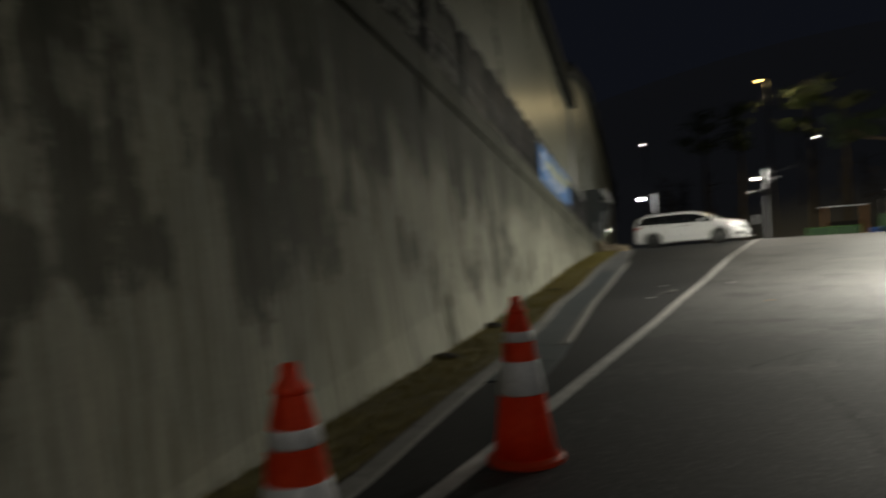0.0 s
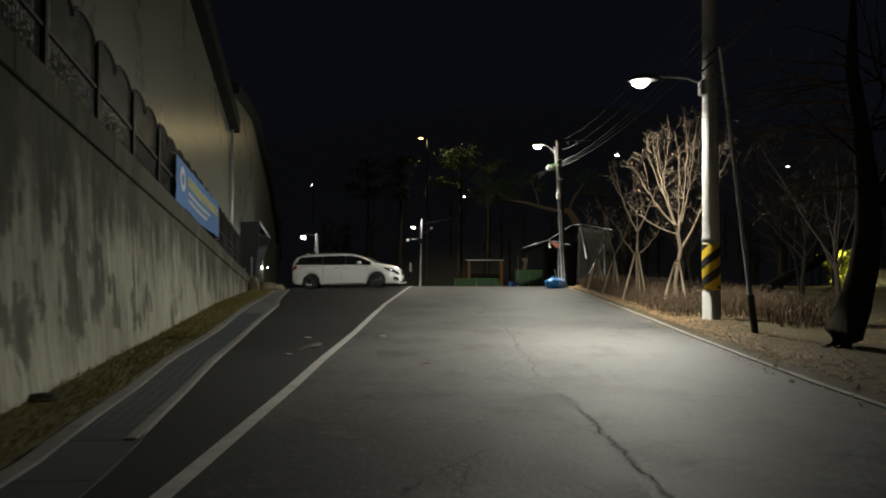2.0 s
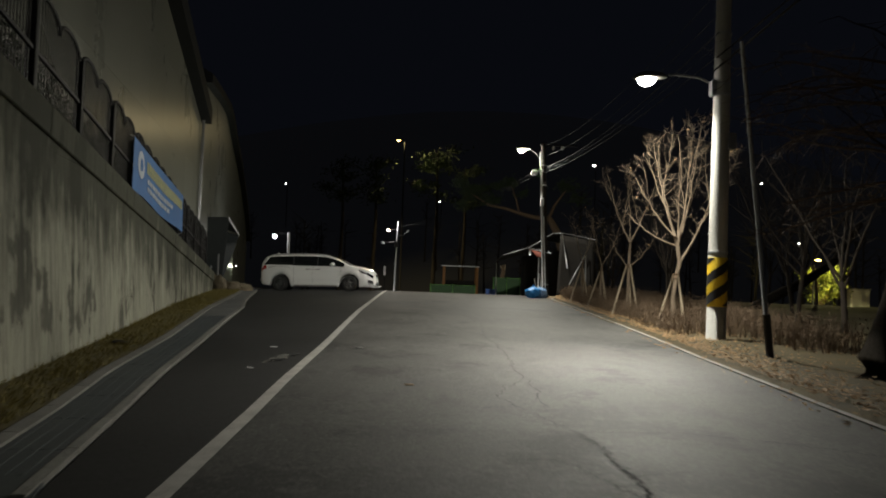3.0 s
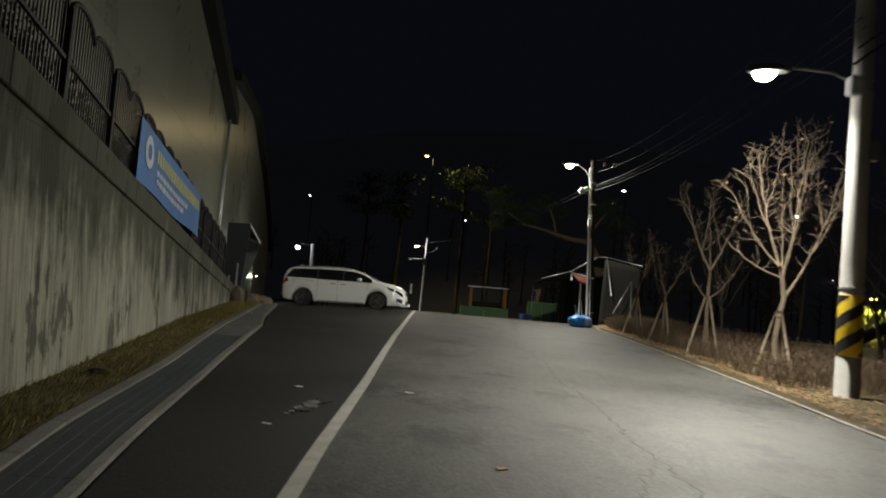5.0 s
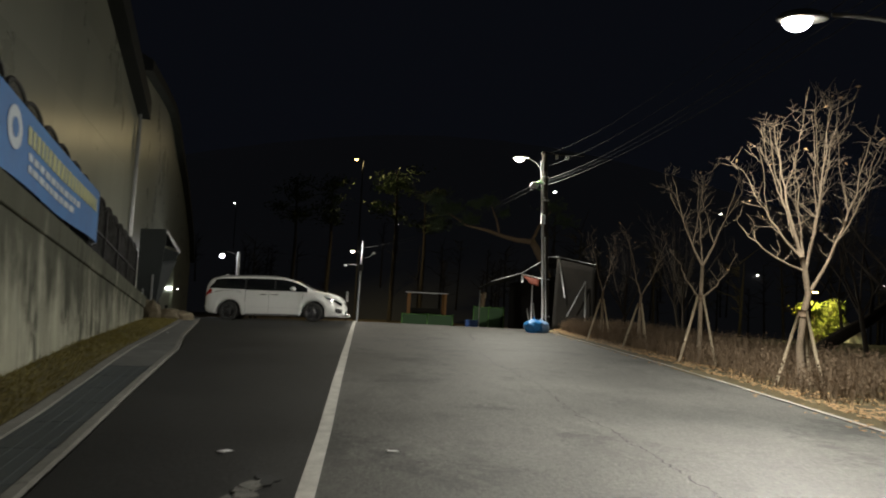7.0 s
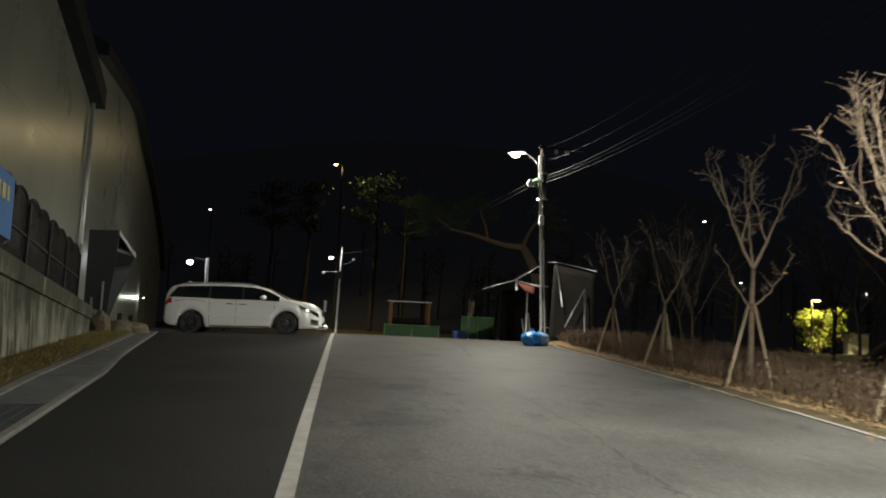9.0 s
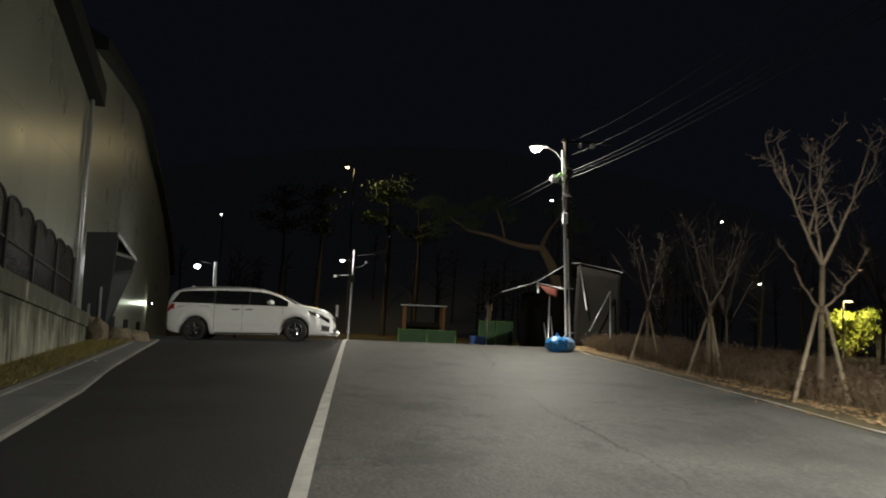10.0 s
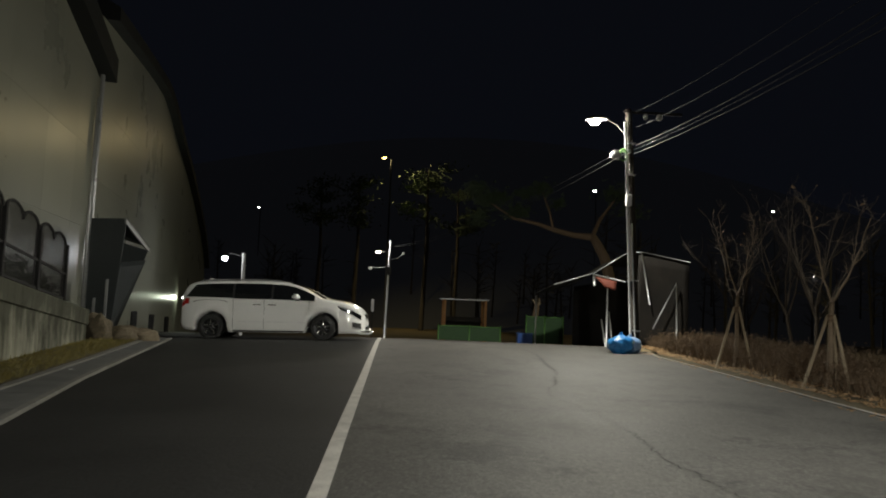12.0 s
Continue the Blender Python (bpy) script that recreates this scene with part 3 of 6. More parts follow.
bays = [-14.0, -9.1, -4.2, 1.4, 3.0, 6.35, 9.0, 11.2, 16.1, 21.0, 27.5]
bm = bmesh.new()
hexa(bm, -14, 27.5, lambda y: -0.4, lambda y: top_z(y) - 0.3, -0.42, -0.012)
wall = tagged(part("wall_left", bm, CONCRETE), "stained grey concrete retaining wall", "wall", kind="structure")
lifts = [-0.2, 0.88, 1.86, 2.84, 3.82, 4.8, 5.8]
for ya, yb in zip(bays, bays[1:]):
    for za, zb in zip(lifts, lifts[1:]):
        if za > top_z(yb) - 0.45:
            if za > top_z(ya) - 0.5:
                continue
        hi = lambda y, zb=zb, za=za: max(za + 0.06, min(zb - 0.0005, top_z(y) - 0.28))
        bm = bmesh.new()
        hexa(bm, ya + 0.004, yb - 0.004, lambda y, za=za: za + 0.0005, hi, -0.03, random.uniform(-0.0015, 0.0015), 0.0025)
        part("concrete_panel", bm, CONCRETE, wall)
    bm = bmesh.new()
    hexa(bm, ya + 0.004, yb - 0.004, lambda y: top_z(y) - 0.36, lambda y: top_z(y), -0.40, 0.045, 0.015)
    part("coping", bm, CONCRETE, wall)
# expansion joint: a sealed dark groove between two raised concrete lips
for ya, yb, out, m in ((1.27, 1.35, 0.022, CONCRETE), (1.352, 1.448, 0.008, CRACK), (1.45, 1.53, 0.022, CONCRETE)):
    for za, zb in ((0.0, 1.86), (1.86, top_z(1.4) - 0.375)):
        bm = bmesh.new()
        hexa(bm, ya, yb, lambda y, za=za: za, lambda y, zb=zb: zb, 0.002, out, 0.006)
        part("joint_lip" if m is CONCRETE else "joint_seal", bm, m, wall, "" if m is CONCRETE else "dark joint sealant")
ribbon_v = []
for y in np.arange(-14, 28.1, 1.0):
    for o in (-0.38, -0.9, -1.45):
        p = on_wall(y, top_z(y) - 0.1 + 0.04 * noise.noise((y, o * 3, 0)), o)
        ribbon_v.append(tuple(p))
rn = len(ribbon_v) // 3
tagged(mesh_part("terrace", make_mesh("terrace", ribbon_v, [(3 * i + k, 3 * i + k + 1, 3 * i + k + 4, 3 * i + k + 3) for i in range(rn - 1) for k in range(2)]), SOIL), "soil terrace between wall and building", "ground", kind="structure")

# faded paint on the wall
SMEAR = mat("faded_red_paint", (0.22, 0.13, 0.10), (0.42, 0.27, 0.22), 8, 0.85, 0.2, 30)
for y0, z0, w, h, m in ((2.15, 1.98, 0.30, 0.20, SMEAR), (4.6, 1.55, 0.22, 0.34, KERB)):
    bm = bmesh.new()
    ring = [on_wall(y0 + w * math.cos(a) * (1 + 0.3 * math.sin(3 * a)) / 2, z0 + h * math.sin(a) * (1 + 0.25 * math.cos(4 * a)) / 2, 0.006) for a in [k * math.pi / 8 for k in range(16)]]
    bm.faces.new([bm.verts.new(p) for p in ring])
    part("paint_smear", bm, m, wall, "faded smear of paint")

# ---- fence on the wall ----
POST0, PITCH = 8.3 - 8 * 1.97, 1.97
SLOPE = -0.10
posts_y = [POST0 + k * PITCH for k in range(18)]


def scallop(s):
    """Height of a panel's top above its foot: two arches."""
    u = (s * 2) % 1.0
    return 1.20 + 0.20 * math.sqrt(max(0.0, 1 - (2 * u - 1) ** 2))


def fence_panel():
    """Length along +x, foot at z 0, sloping with the wall."""
    p = thing("steel_fence", "dark steel fence with scalloped top and close bars", "fence", group="fence on the wall")
    n, length = 19, PITCH - 0.1
    cache = {}
    for k in range(n):
        s = (k + 0.5) / n
        h = round(scallop(s), 3)
        if h not in cache:
            b = box((0.020, 0.015, h - 0.05), (0, 0, 0.05 + (h - 0.05) / 2))
            me = bpy.data.meshes.new("bar")
            b.to_mesh(me)
            b.free()
            cache[h] = me
        bar = mesh_part("bar", cache[h], BARSTEEL, p)
        bar.location = (0.05 + length * s, 0, SLOPE * length * s)
    for z in (0.10, 0.62):
        rail = box((length, 0.035, 0.045), (0.05 + length / 2, -0.022, z + SLOPE * length / 2))
        for v in rail.verts:
            v.co.z += SLOPE * (v.co.x - 0.05 - length / 2)
        part("rail", rail, STEEL_DARK, p)
    v, f = [], []
    tube_into(v, f, [(0.05 + length * s, 0, scallop(s) + SLOPE * length * s) for s in [k / 40 for k in range(41)]], 0.03, 6)
    mesh_part("top_rail", make_mesh("top_rail", v, f), STEEL_DARK, p)
    return p


def fence_post():
    p = thing("fence_post", "square dark steel fence post", "fence post", group="fence posts")
    part("shaft", box((0.11, 0.11, 1.22), (0, 0, 0.61), 0.008), STEEL_DARK, p)
    part("cap", box((0.12, 0.12, 0.03), (0, 0, 1.235), 0.008), STEEL_DARK, p)
    part("base_plate", box((0.17, 0.17, 0.012), (0, 0, 0.006), 0.003), STEEL_DARK, p)
    return p


along = math.degrees(math.atan2(1, -0.19))
first_panel, first_post = fence_panel(), fence_post()
for k, y in enumerate(posts_y):
    p = on_wall(y, top_z(y), -0.2)
    m = pose(p.x, p.y, p.z, 0, 0, along)
    if k == 0:
        first_post.matrix_world, first_panel.matrix_world = m, m
    else:
        copy_thing(first_post, m)
        if k < len(posts_y) - 1:
            copy_thing(first_panel, m)

# banner tied to the fence
banner = thing("banner", "blue cloth banner with pale lettering tied to the fence", "banner")
BY0, BY1 = 11.7, 18.6


def banner_at(s, t, out=0.0):
    y = BY0 + (BY1 - BY0) * s
    lo, hi = 2.93 + (2.42 - 2.93) * s, 3.93 + (3.46 - 3.93) * s
    sag = 0.03 * math.sin(s * 9) * (1 - t)
    return tuple(on_wall(y, lo + (hi - lo) * t - 0.02 * math.sin(s * math.pi), -0.10 + sag + out))


def banner_piece(name, outline, material, out, label="", n=1):
    v = [banner_at(s, t, out) for s, t in outline]
    k = len(v)
    v += [banner_at(s, t, out - 0.004) for s, t in outline]
    f = [tuple(range(k)), tuple(range(2 * k - 1, k - 1, -1))] + [(i, (i + 1) % k, k + (i + 1) % k, k + i) for i in range(k)]
    return mesh_part(name, make_mesh(name, v, f), material, banner, label)


v = [banner_at(i / 30, j / 4) for i in range(31) for j in range(5)]
f = [(i * 5 + j, i * 5 + j + 1, i * 5 + j + 6, i * 5 + j + 5) for i in range(30) for j in range(4)]
mesh_part("cloth", make_mesh("cloth", v, f), BLUE, banner, smooth=True)
banner_piece("emblem", [(0.10 + 0.045 * math.cos(a), 0.60 + 0.27 * math.sin(a)) for a in [k * math.pi / 10 for k in range(20)]], PALE, 0.012, "pale round emblem")
banner_piece("emblem_core", [(0.10 + 0.02 * math.cos(a), 0.60 + 0.13 * math.sin(a)) for a in [k * math.pi / 8 for k in range(16)]], BLUE, 0.018)
rng = random.Random(4)
s = 0.19
while s < 0.93:
    w = rng.uniform(0.02, 0.035)
    banner_piece("letter_bar", [(s, 0.56), (s + w, 0.56), (s + w, 0.80), (s, 0.80)], CREAM, 0.012)
    s += w + 0.012
for row, (t0, s0, s1) in enumerate(((0.36, 0.2, 0.72), (0.2, 0.2, 0.62))):
    s = s0
    while s < s1:
        w = rng.uniform(0.02, 0.05)
        banner_piece("letter_bar", [(s, t0), (s + w, t0), (s + w, t0 + 0.10), (s, t0 + 0.10)], PALE, 0.012)
        s += w + 0.012
for s, t in ((0, 0), (0, 1), (1, 0), (1, 1), (0.5, 1)):
    a = Vector(banner_at(s, t))
    tube("tie", [a, a + Vector((-0.13, 0.05, 0.05 if t else -0.05))], 0.008, WHITE, banner, 5)

# ---- building behind the wall ----
def build_x(y):
    return -10.48 - 0.19 * (y - 32.8)


def roof_a(y):
    return 8.38 + 0.175 * (32.8 - y)


def roof_b(y):
    return float(np.interp(y, (32.8, 37, 41.5, 46, 49, 53, 59, 66, 72, 76, 78.5), (10.3, 10.75, 11.2, 11.55, 11.3, 10.5, 9.7, 8.3, 6.9, 5.6, 4.2)))


building = thing("building", "large hall clad in pale cream metal sheet", "building", kind="structure")


def face_pt(y, z, out=0.0):
    return Vector((build_x(y) + out * NX, y + out * NY, z))


def clad(name, ya, yb, roof, z0, out):
    """Sheet cladding in courses, with open joints between the sheets."""
    z = z0
    while z < max(roof(ya), roof(yb)):
        zb = z + 2.4
        y = ya
        while y < yb - 0.01:
            ye = min(y + 2.75, yb)
            ta, tb = min(zb, roof(y)), min(zb, roof(ye))
            if max(ta, tb) > z + 0.05:
                ta, tb = max(ta, z + 0.02), max(tb, z + 0.02)
                bm = bmesh.new()
                g = 0.0025
                c = [(y + g, z + g), (ye - g, z + g), (ye - g, tb - g), (y + g, ta - g)]
                fr = [bm.verts.new(face_pt(a, b, out)) for a, b in c]
                bk = [bm.verts.new(face_pt(a, b, out - 0.05)) for a, b in c]
                bm.faces.new(fr)
                for i in range(4):
                    bm.faces.new((fr[i], bk[i], bk[(i + 1) % 4], fr[(i + 1) % 4]))
                bmesh.ops.recalc_face_normals(bm, faces=bm.faces)
                part(name, bm, SIDING, building)
            y = ye
        z = zb


def solid(name, pts, depth, material, parent, label=""):
    """A wall-parallel outline (y, z) with thickness away from the road."""
    bm = bmesh.new()
    a = [bm.verts.new(face_pt(y, z, -0.06)) for y, z in pts]
    b = [bm.verts.new(face_pt(y, z, -0.06 - depth)) for y, z in pts]
    bm.faces.new(a)
    bm.faces.new(b[::-1])
    for i in range(len(pts)):
        bm.faces.new((a[i], b[i], b[(i + 1) % len(pts)], a[(i + 1) % len(pts)]))
    bmesh.ops.recalc_face_normals(bm, faces=bm.faces)
    return part(name, bm, material, parent, label)


solid("wall_core", [(-16, -2), (32.8, -2), (32.8, roof_a(32.8)), (-16, roof_a(-16))], 9, EAVE, building)
solid("wall_core", [(32.81, -3), (78.5, -3), *[(y, roof_b(y)) for y in (78.5, 76, 72, 66, 59, 53, 49, 46, 41.5, 37, 32.81)]], 9, EAVE, building)
clad("cladding_sheet", -16, 32.8, roof_a, 1.2, 0.0)
clad("cladding_sheet", 32.82, 78.5, roof_b, -2.0, -0.01)


def eave(ya, yb, roof, out, thick, n=12):
    v = []
    for k in range(n + 1):
        y = ya + (yb - ya) * k / n
        for o, z in ((-0.3, 0.0), (out, 0.0), (out, thick), (-0.3, thick + 0.35)):
            v.append(tuple(face_pt(y, roof(y) + z, o)))
    f = [(4 * i + k, 4 * i + (k + 1) % 4, 4 * i + 4 + (k + 1) % 4, 4 * i + 4 + k) for i in range(n) for k in range(4)]
    f += [(0, 1, 2, 3), (4 * n + 3, 4 * n + 2, 4 * n + 1, 4 * n)]
    mesh_part("eave", make_mesh("eave", v, f), EAVE, building, "dark roof edge")


eave(-16, 33.2, roof_a, 0.45, 0.75)
eave(33.22, 78.9, roof_b, 0.40, 0.45, 34)
pipe = thing("downpipe", "pale metal downpipe on the hall's face", "pipe")
a = face_pt(32.75, 0.4, 0.12)
tube("pipe", [(a.x, a.y, 0.4), (a.x, a.y, 8.6)], 0.07, STEEL, pipe, 12)
b = face_pt(32.45, 0.4, 0.10)
tube("thin_pipe", [(b.x, b.y, 0.4), (b.x, b.y, 7.6)], 0.035, STEEL, pipe, 8)
for z in (1.5, 3.3, 5.1, 6.9):
    part("bracket", box((0.3, 0.24, 0.05), (a.x - 0.06, a.y - 0.05, z), 0.006), STEEL, pipe)
# lamp on the far end of the hall
wl = thing("wall_lamp", "small bright floodlight on the hall", "lamp")
p = face_pt(58.6, 1.5, 0.0)
part("bracket", box((0.34, 0.06, 0.06), (p.x + 0.16, p.y, p.z), 0.01), STEEL_DARK, wl)
part("housing", box((0.16, 0.34, 0.22), (p.x + 0.36, p.y, p.z), 0.02), STEEL_DARK, wl)
part("lens", box((0.07, 0.02, 0.08), (p.x + 0.36, p.y - 0.185, p.z), 0.004), LITFAR, wl, "lit lens")
for y in (41.9, 47.0, 53.0):
    q = face_pt(y, land(-10, y) + 0.38, 0.06)
    vent = thing("wall_vent", "dark louvred vent at the hall's foot", "vent", group="vents")
    part("frame", box((0.08, 0.62, 0.95), q, 0.01, None), STEEL_DARK, vent)
    for i in range(6):
        part("slat", box((0.05, 0.54, 0.02), (q.x + 0.055, q.y, q.z - 0.36 + 0.145 * i), 0.004), EAVE, vent)

# sheet-metal hood at the wall's end
hood = thing("stair_hood", "dark grey sheet-metal hood standing beside the wall's end", "hood")
# side outline seen from the road: leaning front, wide top
fp = [(-8.98, 3.56), (-8.06, 3.59), (-8.30, 0.62), (-8.96, 0.62)]


def quad_plate(name, pts, thick, material, parent, label=""):
    pts = [Vector(p) for p in pts]
    n = (pts[1] - pts[0]).cross(pts[-1] - pts[0]).normalized() * thick
    bm = bmesh.new()
    a = [bm.verts.new(p) for p in pts]
    b = [bm.verts.new(p + n) for p in pts]
    bm.faces.new(a)
    bm.faces.new(b[::-1])
    for i in range(len(pts)):
        bm.faces.new((a[i], b[i], b[(i + 1) % len(pts)], a[(i + 1) % len(pts)]))
    bmesh.ops.recalc_face_normals(bm, faces=bm.faces)
    return part(name, bm, material, parent, label)


quad_plate("front_sheet", [(x, 29.5, z) for x, z in fp], 0.03, HOOD, hood)
quad_plate("top_sheet", [(-8.98, 29.5, 3.56), (-8.06, 29.5, 3.59), (-8.05, 31.3, 2.98), (-9.2, 31.3, 3.3)], 0.03, HOOD, hood)
quad_plate("side_sheet", [(-8.15, 29.56, 2.45), (-8.12, 31.3, 2.62), (-8.86, 31.3, 0.55), (-8.36, 29.56, 0.60)], 0.03, HOOD, hood)
quad_plate("trim", [(-8.06, 29.46, 3.61), (-8.05, 31.32, 2.98), (-8.06, 31.32, 2.86), (-8.06, 29.46, 3.48)], 0.04, STEEL, hood, "pale folded edge")
quad_plate("back_sheet", [(-9.2, 31.3, 0.5), (-8.87, 31.3, 0.5), (-8.08, 31.3, 2.9), (-9.2, 31.3, 3.2)], 0.03, HOOD, hood)
for x, z0, z1 in ((-8.72, 0.62, 1.5), (-8.42, 0.62, 2.0)):
    part("post", box((0.06, 0.06, z1 - z0), (x, 29.42, (z0 + z1) / 2), 0.008), STEEL, hood, "bright steel post")
# boulders at the wall's end
def boulder(x, y, z, sx, sy, sz, seed):
    bm = bmesh.new()
    bmesh.ops.create_icosphere(bm, subdivisions=3, radius=1)
    for v in bm.verts:
        k = 1 + 0.32 * noise.noise(v.co * 1.3 + Vector((seed, 0, 0))) + 0.1 * noise.noise(v.co * 4 + Vector((0, seed, 0)))
        v.co = Vector((v.co.x * sx * k, v.co.y * sy * k, v.co.z * sz * k))
    ob = tagged(part("boulder", bm, ROCK, smooth=False), "rough brown boulder at the wall's end", "rock", "boulders")
    ob.matrix_world = pose(x, y, z, 0, 0, seed * 40)


boulder(-7.95, 28.0, land(-8, 28) + 0.22, 0.28, 0.38, 0.40, 1)
boulder(-7.45, 28.2, land(-7.5, 28) + 0.16, 0.30, 0.36, 0.26, 2)
boulder(-7.05, 28.5, land(-7, 28) + 0.10, 0.28, 0.34, 0.22, 3)
boulder(-8.3, 28.6, land(-8, 28) + 0.22, 0.36, 0.42, 0.40, 4)


# ---- traffic cones ----
def traffic_cone():
    c = thing("traffic_cone", "orange plastic traffic cone with two white bands", "cone", group="traffic cones")
    part("foot", lathe([(0.215, 0.0), (0.215, 0.025), (0.195, 0.04), (0.17, 0.045)], 20), ORANGE, c)
    part("body", lathe([(0.178, 0.03), (0.15, 0.2), (0.128, 0.38), (0.098, 0.56), (0.083, 0.665), (0.07, 0.74), (0.05, 0.82), (0.045, 0.85), (0.034, 0.86), (0.03, 0.90), (0.02, 0.91)], 24), ORANGE, c, smooth=True)
    part("wide_band", lathe([(0.128, 0.378), (0.132, 0.385), (0.102, 0.555), (0.098, 0.56)], 24), BAND, c, "white reflective band", smooth=True)
    part("narrow_band", lathe([(0.083, 0.663), (0.087, 0.67), (0.078, 0.715), (0.074, 0.72)], 24), BAND, c, "white reflective band", smooth=True)
    part("collar", lathe([(0.05, 0.815), (0.056, 0.82), (0.056, 0.835), (0.05, 0.84)], 20), ORANGE, c, smooth=True)
    return c


c = traffic_cone()
c.matrix_world = pose(-0.60, -2.46, land(-0.6, -2.46), 0, 0, 10)
copy_thing(c, pose(-0.55, -4.50, land(-0.55, -4.5), 0, 0, 55))


# ---- parked car ----
def car_roof(x):
    return float(np.interp(x, (-2.56, -2.53, -2.46, -2.36, -2.2, -1.8, -1.0, -0.2, 0.3, 0.6, 0.9, 1.15, 1.38, 1.6, 1.9, 2.15, 2.33, 2.46, 2.53, 2.56), (0.98, 1.2, 1.38, 1.52, 1.59, 1.635, 1.655, 1.65, 1.625, 1.56, 1.43, 1.28, 1.14, 1.10, 1.05, 0.98, 0.90, 0.79, 0.66, 0.55)))


def car_belt(x):
    return min(car_roof(x) - 0.03, float(np.interp(x, (-2.56, -2.4, -1, 0.5, 1.4, 1.85, 2.2, 2.45, 2.56), (0.95, 1.16, 1.13, 1.11, 1.07, 1.0, 0.90, 0.72, 0.52))))


WHEELS = (-1.68, 1.39)


def car_bottom(x):
    z = float(np.interp(x, (-2.56, -2.4, -2.0, 2.0, 2.4, 2.56), (0.36, 0.28, 0.22, 0.20, 0.20, 0.26)))
    for c0 in WHEELS:
        d = abs(x - c0)
        if d < 0.43:
            z = max(z, 0.355 + math.sqrt(0.43 ** 2 - d * d))
    return z


def car_half(x):
    return float(np.interp(x, (-2.56, -2.5, -2.3, -1.8, 1.6, 2.1, 2.35, 2.5, 2.56), (0.76, 0.86, 0.93, 0.975, 0.975, 0.93, 0.83, 0.66, 0.5)))


def car_side(x, t):
    """Half-width and height on the flank; t 0 at the bottom, 1 at the belt, 2 at the roof's edge."""
    w, zb, zl, zr = car_half(x), car_bottom(x), car_belt(x), car_roof(x)
    if t <= 1:
        return w * float(np.interp(t, (0, 0.12, 0.45, 0.55, 1), (0.955, 0.985, 1.0, 0.992, 0.965))), zb + (zl - zb) * t
    u = t - 1
    lean = min(1.0, (zr - zl) / 0.55)
    return w * (0.965 - 0.22 * lean * u ** 1.2), zl + (zr - 0.05 * lean - zl) * u


def car_body():
    xs = sorted({round(v, 3) for v in [*np.arange(-2.56, 2.561, 0.08), -2.53, -2.5, 2.5, 2.53, *[c0 + d for c0 in WHEELS for d in (-0.43, -0.42, -0.40, -0.36, 0.36, 0.40, 0.42, 0.43)]]})
    ts = [0, 0.12, 0.3, 0.45, 0.55, 0.8, 1.0, 1.25, 1.5, 1.75, 2.0]
    v = []
    for x in xs:
        half = [car_side(x, t) for t in ts]
        w, z = half[-1]
        crown = [(w * 0.85, z + 0.028), (w * 0.5, car_roof(x) - 0.005), (0, car_roof(x))]
        ring = half + crown
        full = [(x, -w, z) for w, z in ring] + [(x, w, z) for w, z in ring[-2::-1]]
        v += full
    n = len(ts) * 2 + 5
    f = [(i * n + k, i * n + (k + 1) % n, (i + 1) * n + (k + 1) % n, (i + 1) * n + k) for i in range(len(xs) - 1) for k in range(n)]
    f += [tuple(range(n))[::-1], tuple((len(xs) - 1) * n + k for k in range(n))]
    me = make_mesh("body", v, f)
    bm = bmesh.new()
    bm.from_mesh(me)
    bmesh.ops.recalc_face_normals(bm, faces=bm.faces)
    return bm


def flank(name, car, x0, x1, t0, t1, material, out=0.006, n=10, side=-1, label="", cut=None, depth=0.012):
    """A piece that follows the flank between two lengths and heights."""
    v = []
    for i in range(n + 1):
        x = x0 + (x1 - x0) * i / n
        lo, hi = (t0(x) if callable(t0) else t0), (t1(x) if callable(t1) else t1)
        for j in range(4):
            t = lo + (hi - lo) * j / 3
            w, z = car_side(x, t)
            v.append((x, side * (w + out), z))
        for j in range(4):
            t = hi + (lo - hi) * j / 3
            w, z = car_side(x, t)
            v.append((x, side * (w + out - depth), z))
    f = [(i * 8 + k, i * 8 + (k + 1) % 8, i * 8 + 8 + (k + 1) % 8, i * 8 + 8 + k) for i in range(n) for k in range(8)]
    f += [tuple(range(8)), tuple(n * 8 + k for k in range(7, -1, -1))]
    return mesh_part(name, make_mesh(name, v, f), material, car, label, smooth=False)


